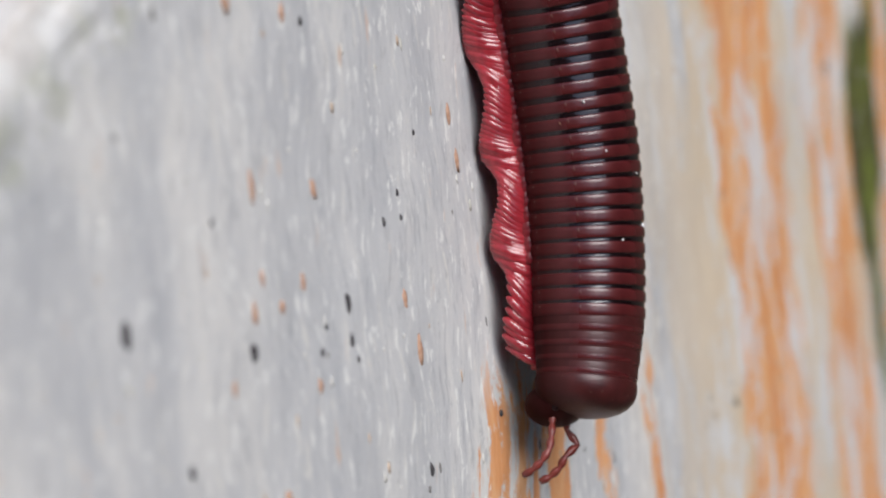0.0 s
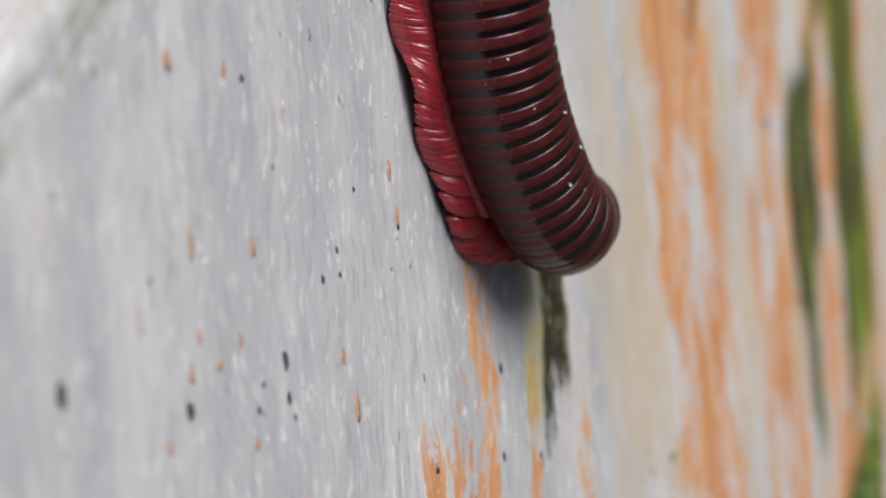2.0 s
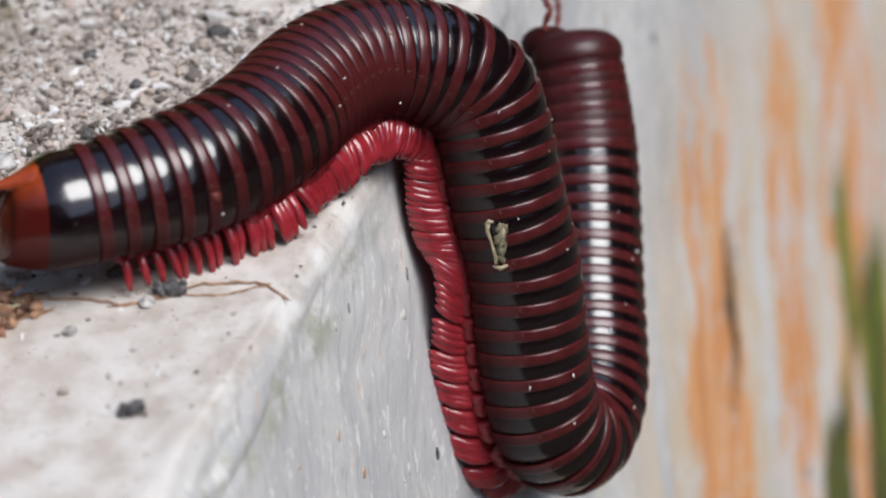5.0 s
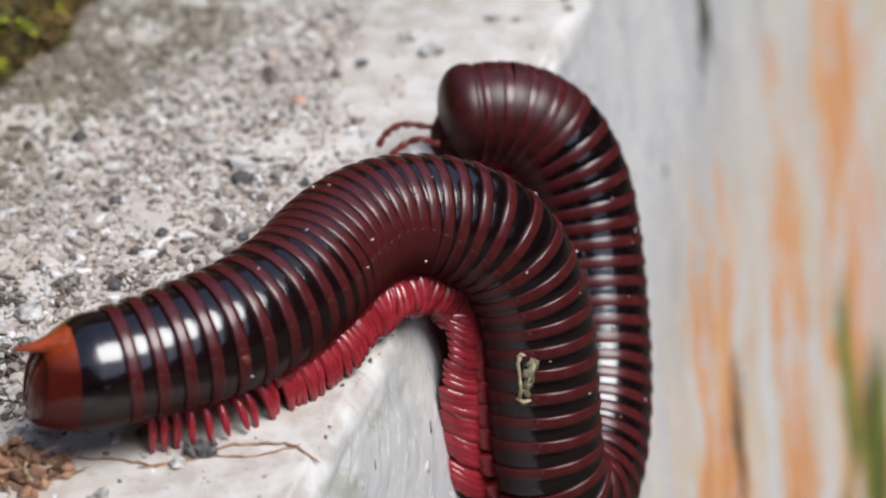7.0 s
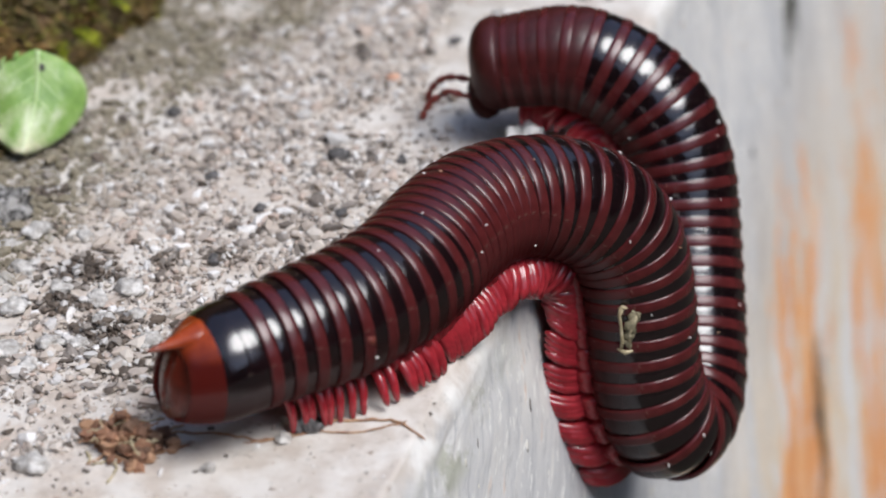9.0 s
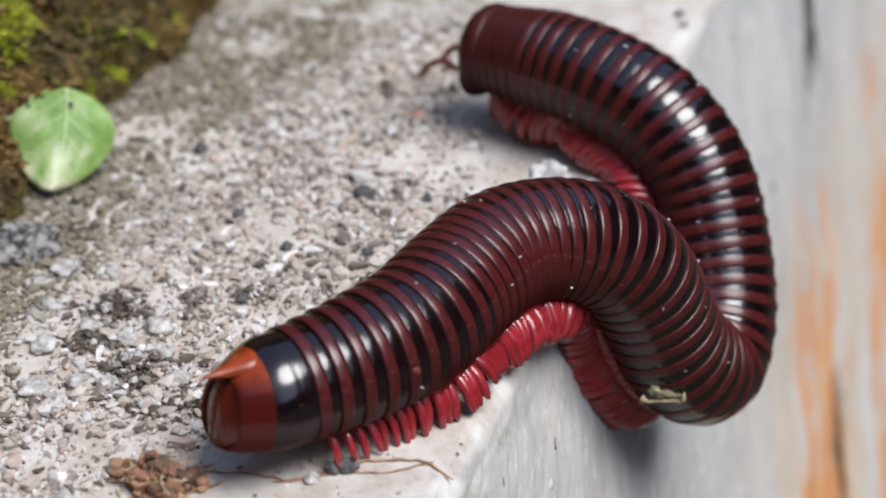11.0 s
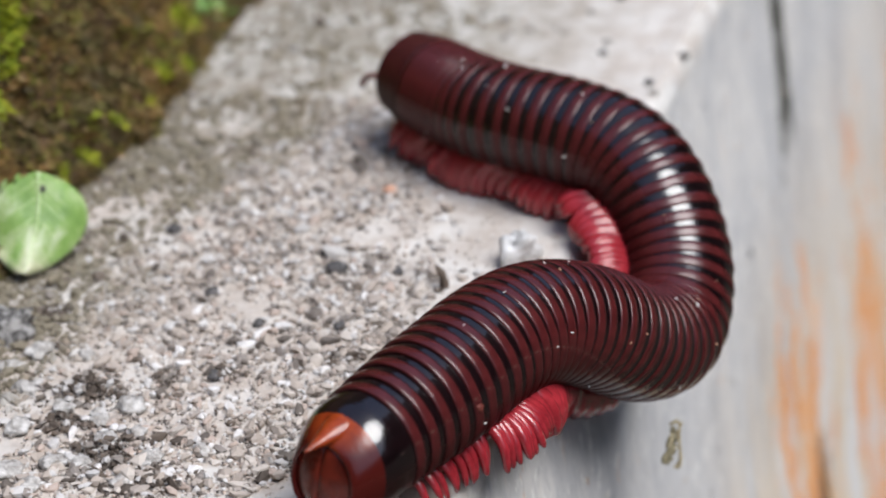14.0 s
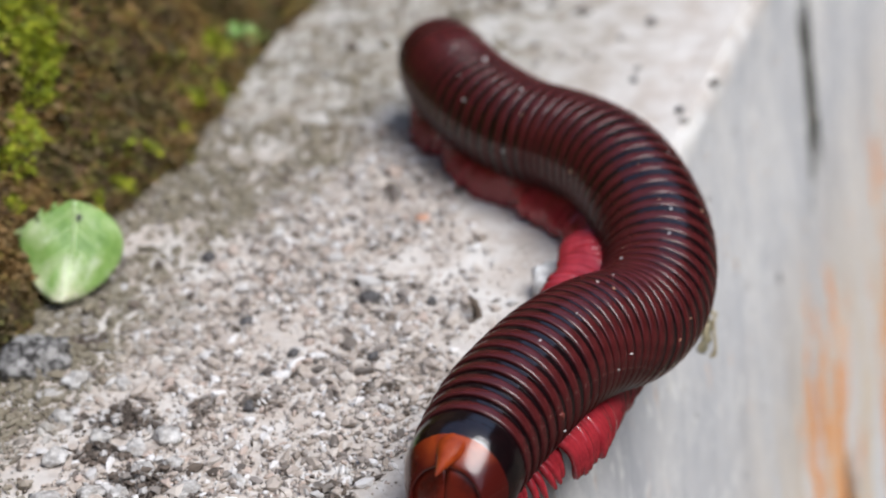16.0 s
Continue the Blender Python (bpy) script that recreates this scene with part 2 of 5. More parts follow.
def shell_material(name, dark, light, rough, coat, below=None, spec=0.46, flank=False):
    """Chitin: glossy, with fine ring lines and small scuffs."""
    n = Nodes(name, rough, spec, coat)
    n.set("Coat IOR", 1.5)
    p = n.local()
    f = n.noise(p, 7.0, 5.0, 0.6)
    col = n.ramp(f, (0.3, dark), (0.7, light))
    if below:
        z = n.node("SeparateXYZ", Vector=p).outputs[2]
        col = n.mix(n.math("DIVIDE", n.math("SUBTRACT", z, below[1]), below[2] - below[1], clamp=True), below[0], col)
    dust = n.ramp(n.noise(p, 22.0, 3.0), (0.68, 0.0), (0.76, 0.35))
    n.set("Base Color", n.mix(dust, col, (0.25, 0.19, 0.15)))
    wear = n.math("MULTIPLY", n.math("SUBTRACT", n.noise(p, 3.0), 0.5), 0.08)
    if flank:
        zz = n.node("SeparateXYZ", Vector=p).outputs[2]
        low = n.math("DIVIDE", n.math("SUBTRACT", 0.16, zz), 0.36, clamp=True)
        wear = n.math("ADD", wear, n.math("MULTIPLY", low, 0.22))
        n.set("Coat Weight", n.math("MULTIPLY", n.math("SUBTRACT", 1.0, low), coat))
        n.set("Specular IOR Level", n.math("SUBTRACT", spec, n.math("MULTIPLY", low, spec * 0.88)))
    n.set("Roughness", n.math("ADD", rough, wear))
    n.bump(n.math("ADD", n.noise(n.vmath("MULTIPLY", p, (3, 30, 3)), 1.5, 3.0), n.math("MULTIPLY", n.noise(p, 26.0, 3.0), 0.5)), 0.10, 0.0002)
    return n.m


M_STONE = stone_material()
M_RIM = shell_material("red_brown_chitin", (0.052, 0.0070, 0.0076), (0.086, 0.0138, 0.0142), 0.25, 0.06, ((0.046, 0.0062, 0.0062), -0.34, 0.02), 0.5, True)
M_BLACK = shell_material("black_chitin", (0.004, 0.002, 0.0026), (0.010, 0.0038, 0.0046), 0.145, 0.15, ((0.026, 0.0054, 0.0050), -0.30, 0.08), 0.8, True)
M_HEAD = shell_material("dark_red_chitin", (0.034, 0.0058, 0.0058), (0.066, 0.0115, 0.0110), 0.37, 0.0, ((0.024, 0.0046, 0.0042), -0.30, 0.15), 0.4, True)
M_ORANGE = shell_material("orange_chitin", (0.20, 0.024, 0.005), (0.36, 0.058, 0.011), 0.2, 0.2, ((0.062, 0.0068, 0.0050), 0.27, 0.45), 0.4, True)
M_VALVE = shell_material("amber_chitin", (0.050, 0.0060, 0.004), (0.13, 0.015, 0.007), 0.28, 0.1, None, 0.35)
M_LEG = plain("crimson_leg", (0.24, 0.0150, 0.022), (0.38, 0.029, 0.039), 8.0, 0.20, 0.5, 0.4, 0.05)
M_BELLY = plain("crimson_belly", (0.17, 0.010, 0.014), (0.27, 0.019, 0.025), 6.0, 0.35, 0.4, 0.1, 0.05)
M_ANT = plain("antenna_red", (0.12, 0.02, 0.016), (0.22, 0.04, 0.03), 8.0, 0.35)
M_SAND = grain_material("sand_grains", (0.0, (0.46, 0.395, 0.34)), (0.22, (0.60, 0.545, 0.49)), (0.40, (0.40, 0.345, 0.305)), (0.54, (0.80, 0.79, 0.78)), (0.66, (0.50, 0.395, 0.335)), (0.75, (0.22, 0.195, 0.18)), (0.83, (0.62, 0.61, 0.60)), (0.90, (0.075, 0.062, 0.054)), stain_shade=-4.0, dust=(0.38, 0.325, 0.28))
M_GRIT = grain_material("dark_grit", (0.0, (0.066, 0.048, 0.037)), (0.4, (0.14, 0.106, 0.082)), (0.7, (0.27, 0.24, 0.215)), (0.88, (0.62, 0.60, 0.58)), dust=(0.14, 0.12, 0.10))
M_SOIL = plain("mossy_soil", (0.022, 0.015, 0.009), (0.11, 0.068, 0.036), 3.0, 0.9, 0.2, 0.0, 0.8, False)
M_MOSS = grain_material("moss_leaves", (0.0, (0.26, 0.32, 0.016)), (0.3, (0.42, 0.45, 0.025)), (0.65, (0.16, 0.20, 0.016)), (0.85, (0.28, 0.20, 0.04)), dust=(0.09, 0.085, 0.012))
M_MOSSB = grain_material("brown_moss_leaves", (0.0, (0.21, 0.118, 0.038)), (0.28, (0.32, 0.185, 0.060)), (0.42, (0.085, 0.066, 0.030)), (0.55, (0.23, 0.225, 0.034)), (0.90, (0.43, 0.29, 0.14)), dust=(0.10, 0.074, 0.026), patches=((0.070, 0.064, 0.038), (0.32, 0.175, 0.055)))
M_DARKPEB = plain("dark_pebble", (0.035, 0.035, 0.035), (0.14, 0.13, 0.13), 20.0, 0.65)
M_PALEPEB = plain("pale_pebble", (0.55, 0.52, 0.49), (0.85, 0.84, 0.82), 14.0, 0.7)
M_CHIP = plain("rough_chip", (0.30, 0.275, 0.25), (0.72, 0.70, 0.67), 9.0, 0.8, 0.3, 0.0, 0.8)
M_LUMP = plain("rough_grey_stone", (0.05, 0.047, 0.044), (0.40, 0.385, 0.37), 9.0, 0.85, 0.3, 0.0, 1.0, stops=(0.42, 0.58))
M_DULL = plain("dull_soil", (0.13, 0.115, 0.10), (0.30, 0.275, 0.25), 12.0, 0.85, 0.2)
M_WHITE = plain("white_crumbly_stone", (0.55, 0.54, 0.52), (0.90, 0.89, 0.88), 9.0, 0.9, 0.2, 0.0, 0.9)
M_PINKPEB = plain("pink_pebble", (0.5, 0.24, 0.15), (0.68, 0.42, 0.3), 16.0, 0.7)
M_SCRAP = plain("dusty_scrap", (0.11, 0.095, 0.055), (0.33, 0.29, 0.18), 16.0, 0.8)
M_PALESTRAW = plain("pale_straw", (0.32, 0.26, 0.15), (0.56, 0.48, 0.31), 14.0, 0.6)
M_STRAW = plain("dry_straw", (0.24, 0.11, 0.06), (0.50, 0.32, 0.19), 10.0, 0.7)
M_SCAB = plain("rusty_scab", (0.10, 0.015, 0.012), (0.22, 0.05, 0.03), 24.0, 0.6)
M_FRASS = crumb_material()
M_SPECK = plain("lichen_speck", (0.02, 0.02, 0.025), (0.07, 0.06, 0.06), 20.0, 0.8)
M_RUST = plain("rust_speck", (0.38, 0.20, 0.12), (0.52, 0.32, 0.22), 20.0, 0.8)
M_GRASS = plain("grass_ground", (0.035, 0.034, 0.026), (0.085, 0.078, 0.06), 1.2, 0.9, 0.2, 0.0, 0.8, False)
M_SKY_SCREEN = plain("dark_screen", (0.012, 0.018, 0.010), (0.045, 0.06, 0.03), 0.12, 0.8, 0.2, 0.0, 0.8, False)


# ---- mesh helpers ----
def mesh_of(name, verts, faces, mats, index=None, smooth=True):
    me = bpy.data.meshes.new(name)
    me.from_pydata(verts, [], faces)
    for m in mats if isinstance(mats, (list, tuple)) else [mats]:
        me.materials.append(m)
    if index is not None:
        me.polygons.foreach_set("material_index", index)
    me.polygons.foreach_set("use_smooth", [smooth] * len(me.polygons))
    me.update()
    return me


def part(name, me, parent, label="", m=None):
    ob = new(name, me)
    ob.parent = parent
    if m is not None:
        ob.matrix_basis = m
    return tagged(ob, label)


def cm(points):
    return [(p[0] * CM, p[1] * CM, p[2] * CM) for p in points]


def tube(points, radii, sides=7, cap=True):
    """Vertices and faces of a round tube through points (cm)."""
    verts, faces = [], []
    P = [V(p) for p in points]
    side = None
    for i, p in enumerate(P):
        t = (P[min(i + 1, len(P) - 1)] - P[max(i - 1, 0)]).normalized()
        if side is None:
            side = t.orthogonal().normalized()
        side = (side - t * side.dot(t)).normalized()
        up = t.cross(side)
        for k in range(sides):
            a = 2 * math.pi * k / sides
            verts.append(p + (side * math.cos(a) + up * math.sin(a)) * radii[i])
    for i in range(len(P) - 1):
        for k in range(sides):
            a, b = i * sides + k, i * sides + (k + 1) % sides
            faces.append((a, b, b + sides, a + sides))
    if cap:
        faces.append(tuple(range(sides))[::-1])
        faces.append(tuple(range((len(P) - 1) * sides, len(P) * sides)))
    return verts, faces


def joined(pieces):
    verts, faces = [], []
    for v, f in pieces:
        o = len(verts)
        verts += list(v)
        faces += [tuple(i + o for i in q) for q in f]
    return verts, faces


def ico(level=1):
    bm = bmesh.new()
    bmesh.ops.create_icosphere(bm, subdivisions=level, radius=1.0)
    v = [tuple(x.co) for x in bm.verts]
    f = [tuple(x.index for x in q.verts) for q in bm.faces]
    bm.free()
    return v, f


ICO1, ICO2, ICO3 = ico(1), ico(2), ico(3)


def rock(rng, size, flat=0.7, shape=ICO2, rough=0.35):
    """A worn angular stone about the origin, size in cm across."""
    off = V((rng.random() * 50, rng.random() * 50, rng.random() * 50))
    sx, sy = rng.uniform(0.8, 1.25), rng.uniform(0.75, 1.1)
    out = []
    for v in shape[0]:
        q = V(v)
        r = 1 + rough * (noise.noise(q * 1.3 + off) + 0.5 * noise.noise(q * 3.1 + off))
        out.append((q.x * r * sx * size / 2, q.y * r * sy * size / 2, q.z * r * flat * size / 2))
    return out, shape[1]


# ---- the solid ledge: distance and outward direction from it (cm) ----
FN = V((0.9777, 0.0, 0.2102))          # the face's outward normal
FD = V((0.2102, 0.0, -0.9777))         # down the face


def outward(p):
    s = p.dot(FD)
    if s >= 0 and p.x > 0:
        return FN.copy()
    if p.x <= 0:
        return V((0, 0, 1))
    d = V((p.x, 0, p.z))
    return d.normalized() if d.length > 1e-6 else V((0.6, 0, 0.8))


def bevel(y):
    """How far down the face the worn, broken arris reaches at y."""
    w = 0.20 + 0.05 * noise.noise(V((y * 0.7, 3.1, 0))) + 0.05 * noise.noise(V((y * 2.6, 1.3, 0)))
    if y < 0.5:
        w += 0.16 * noise.noise(V((y * 1.1, 6.1, 0))) + 0.10 * noise.noise(V((y * 3.4, 2.3, 0)))
    if y < 1.6:
        w += min(0.30, (1.6 - y) * 0.09)
    return w


def ledge_point(u, y):
    """The stone's surface: u < 0 on the top, u > 0 down the face, with a chipped chamfer at the arris."""
    w = bevel(y)
    t = 0.09 + 0.05 * noise.noise(V((y * 1.3, 9.0, 0)))
    if u < -t:
        p, nrm = V((u, y, 0)), V((0, 0, 1))
    elif u > w:
        p, nrm = FD * u + V((0, y, 0)), FN
    else:
        k = (u + t) / (w + t)
        p = V((-t, y, 0)) * (1 - k) + (FD * w + V((0, y, 0))) * k
        nrm = (V((0, 0, 1)) * (1 - k) + FN * k).normalized()
        bulge = 0.35 * t * math.sin(math.pi * k)
        chip = noise.noise(V((u * 2.2, y * 1.1, 7.0))) + 0.6 * noise.noise(V((u * 5, y * 3, 2.0)))
        p += nrm * (bulge - max(0.0, chip) * 0.07 * math.sin(math.pi * k))
    if y < 1.2 and w - 0.10 < u < w + 0.08:
        p -= nrm * 0.026 * max(0.0, noise.noise(V((y * 1.4, 12.0, 0))) + 0.35) * (1 - abs(u - w + 0.01) / 0.1)
    d = 0.035 * noise.noise(V((u * 0.5, y * 0.5, 1.0))) + 0.012 * noise.noise(V((u * 3, y * 2.0, 5.0)))
    if -0.5 < u < 0.9:
        d += 0.014 * noise.noise(V((u * 8, y * 6, 4.0)))
    return p + nrm * d


def build_ledge():
    def steps(knots):
        out = [knots[0][0]]
        for (a, _), (b, s) in zip(knots, knots[1:]):
            n = max(1, round((b - a) / s))
            out += [a + (b - a) * i / n for i in range(1, n + 1)]
        return out

    us = steps([(-7.0, 0), (-1.2, 0.12), (-0.6, 0.06), (0.6, 0.035), (1.5, 0.08), (16, 0.16), (34, 2.0)])
    ys = steps([(-60, 0), (-8, 4), (-5, 0.3), (9, 0.09), (26, 0.25), (90, 6)])
    verts = [tuple(ledge_point(u, y) * CM) for y in ys for u in us]
    nu = len(us)
    faces = [(j * nu + i, j * nu + i + 1, (j + 1) * nu + i + 1, (j + 1) * nu + i) for j in range(len(ys) - 1) for i in range(nu - 1)]
    # ends and underside
    o = len(verts)
    depth = FD * 34
    for y in (ys[0], ys[-1]):
        verts += cm([(-7.0, y, 0), (-7.0, y, depth.z)])
    last = (len(ys) - 1) * nu
    faces.append(tuple([o, o + 1] + list(range(nu - 1, -1, -1))))
    faces.append(tuple(list(range(last, last + nu)) + [o + 3, o + 2]))
    faces.append((o, o + 2, o + 3, o + 1))
    faces.append((o + 1, o + 3, last + nu - 1, nu - 1))
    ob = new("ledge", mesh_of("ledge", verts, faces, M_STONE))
    return tagged(ob, "weathered grey stone ledge with pale top, worn edge and orange streaks", "stone ledge", kind="structure")


def build_ground():
    verts, faces = [], []
    n = 60
    for j in range(n + 1):
        for i in range(n + 1):
            a, b = (i / n * 2 - 1), (j / n * 2 - 1)
            x, y = 60 * a * abs(a) ** 2, 60 * b * abs(b) ** 2
            verts.append((x, y, -0.335 + 0.02 * noise.noise(V((x * 3, y * 3, 0)))))
    for j in range(n):
        for i in range(n):
            k = j * (n + 1) + i
            faces.append((k, k + 1, k + n + 2, k + n + 1))
    tagged(new("ground", mesh_of("ground", verts, faces, M_GRASS)), "bare brown earth below the stone ledge", "ground", kind="structure")
    # unseen dark screen all round, added to block and shape the skylight
    verts, faces = [], []
    # lowered in front of the ledge and at one side to let light in
    cols, rows = 180, 14
    for j in range(rows + 1):
        for i in range(cols):
            a = 2 * math.pi * i / cols
            gap = math.exp(-((math.atan2(math.sin(a + 0.62), math.cos(a + 0.62)) / 0.5) ** 4))
            side = math.exp(-((math.atan2(math.sin(a - 1.36), math.cos(a - 1.36)) / 0.4) ** 4))
            top = 5.0 - 3.6 * gap - 2.4 * side + (0.8 - 0.6 * gap) * noise.noise(V((math.cos(a) * 3, math.sin(a) * 3, 1)))
            z = -0.35 + (top + 0.35) * j / rows
            r = 4.5 + 0.5 * noise.noise(V((math.cos(a) * 9, math.sin(a) * 9, z * 2.5))) + 0.2 * j / rows
            verts.append((r * math.cos(a), r * math.sin(a), z))
    for j in range(rows):
        for i in range(cols):
            faces.append((j * cols + i, j * cols + (i + 1) % cols, (j + 1) * cols + (i + 1) % cols, (j + 1) * cols + i))
    tagged(new("backdrop", mesh_of("backdrop", verts, faces, M_SKY_SCREEN)), "unseen dark green screen added to shape the skylight", "planting", kind="structure")


build_ground()
build_ledge()


# ---- gravel, stones and litter on the ledge ----
def gravel_edge(y):
    """How far towards the arris the loose gravel reaches at y."""
    knots = [(-6, -4.6), (-1.2, -3.1), (0.2, -1.8), (1.4, -1.0), (5.0, -1.15), (6.0, -2.0), (9.0, -2.4), (26, -3.0)]
    for (a, p), (b, q) in zip(knots, knots[1:]):
        if a <= y <= b:
            return p + (q - p) * (y - a) / (b - a)
    return -4.0


def top_z(x, y):
    return ledge_point(x, y).z


def build_gravel():
    rng = random.Random(5)
    pieces, grit = [], []
    count = 0
    while count < 36000:
        y = rng.uniform(-4.5, 8.0) if rng.random() < 0.8 else rng.uniform(8.0, 20.0)
        x = rng.uniform(-5.9, 0.0)
        edge = gravel_edge(y) + 0.35 * noise.noise(V((x, y * 1.2, 4)))
        fade = 1.0 if x < edge else math.exp(-(x - edge) / 0.28) * 0.5 + (0.05 if y < 0.9 and x < -0.5 else 0.022)
        lump = 0.62 + 0.8 * noise.noise(V((x * 0.9, y * 0.9, 9))) + 0.35 * noise.noise(V((x * 3.1, y * 3.1, 2)))
        if rng.random() > fade * lump:
            continue
        size = min(0.17, 0.030 * math.exp(rng.gauss(0.10, 0.55)))
        if rng.random() < 0.022:
            size = rng.uniform(0.08, 0.16)
        if x > edge:
            size *= 0.7
        v, f = rock(rng, size, rng.uniform(0.45, 0.9), ICO1, 0.7)
        sx = rng.uniform(0.75, 1.5)
        v = [(p[0] * sx, p[1] / sx, p[2]) for p in v]
        turn = rng.random() * 6.28
        ca, sa = math.cos(turn), math.sin(turn)
        tilt = rng.uniform(-0.35, 0.35)
        z = top_z(x, y) + size * 0.12 + (rng.random() ** 2 * 0.035 if x < edge else 0.0)
        out = [((p[0] * ca - p[1] * sa + x), (p[0] * sa + p[1] * ca + y), p[2] + tilt * p[0] + z) for p in v]
        (grit if rng.random() < 0.05 + 0.5 * max(0.0, noise.noise(V((x * 1.1, y * 1.1, 31))) - 0.25) else pieces).append((out, f))
        count += 1
    for name, group, m, label in (("gravel", pieces, M_SAND, "loose pale sand and fine gravel on the ledge"), ("dark_grit", grit, M_GRIT, "dark soil crumbs among the gravel")):
        v, f = joined(group)
        tagged(new(name, mesh_of(name, cm(v), f, m, smooth=False)), label, "gravel", kind="stuff")


def put_stone(name, x, y, size, m, label, category="pebble", group="", flat=0.7, seed=1, rough=0.35, lift=0.3):
    rng = random.Random(seed)
    v, f = rock(rng, size, flat, ICO3, rough)
    ob = new(name, mesh_of(name, cm(v), f, m))
    ob.matrix_basis = pose(x * CM, y * CM, (top_z(x, y) + size * flat * lift) * CM, 0, 0, rng.uniform(0, 360))
    return tagged(ob, label, category, group)


def crumb_heap(name, x, y, size, count, m, label, seed, grain=0.09, tall=0.5, loose=False):
    rng = random.Random(seed)
    pieces = []
    for _ in range(count):
        a = rng.uniform(0, 6.28)
        r = size * 0.5 * rng.random() ** 0.6 * (1.0 + 0.75 * noise.noise(V((math.cos(a) * 1.2, math.sin(a) * 1.2, seed * 3.7))))
        px, py = r * math.cos(a) * 1.15, r * math.sin(a) * 0.85
        s = grain * rng.choice((0.5, 0.7, 0.9, 1.1, 1.6)) * rng.uniform(0.85, 1.15)
        pz = rng.uniform(0, 1) * tall * max(0.0, size * 0.5 - r) + s * 0.25
        v, f = rock(rng, s, rng.uniform(0.6, 1.0), ICO1, 0.95)
        pieces.append(([(p[0] + px, p[1] + py, p[2] + pz) for p in v], f))
    if loose:
        ob = new(name)
        for v, f in pieces:
            part("crumb", mesh_of("crumb", cm(v), f, m, smooth=False), ob)
    else:
        v, f = joined(pieces)
        ob = new(name, mesh_of(name, cm(v), f, m, smooth=False))
    ob.matrix_basis = pose(x * CM, y * CM, top_z(x, y) * CM)
    return tagged(ob, label, "crumbs", kind="" if loose else "stuff")


def strand(name, points, radius, m, label, seed=0):
    rng = random.Random(seed)
    pts = []
    for a, b in zip(points, points[1:]):
        for k in range(6):
            q = [a[i] + (b[i] - a[i]) * k / 6 for i in range(2)]
            pts.append((q[0] + rng.uniform(-0.012, 0.012), q[1] + rng.uniform(-0.012, 0.012)))
    pts.append(points[-1])
    base = pts[0]
    pts3 = [(p[0] - base[0], p[1] - base[1], ledge_point(p[0], p[1]).z - top_z(*base) + radius * 1.1 + 0.012 * (i % 4 == 2)) for i, p in enumerate(pts)]
    v, f = tube(pts3, [radius * rng.uniform(0.75, 1.15) * (0.5 if i in (0, len(pts3) - 1) else 1) for i in range(len(pts3))], 6)
    ob = new(name, mesh_of(name, cm(v), f, m))
    ob.matrix_basis = pose(base[0] * CM, base[1] * CM, top_z(*base) * CM)
    return tagged(ob, label, "plant fibre")


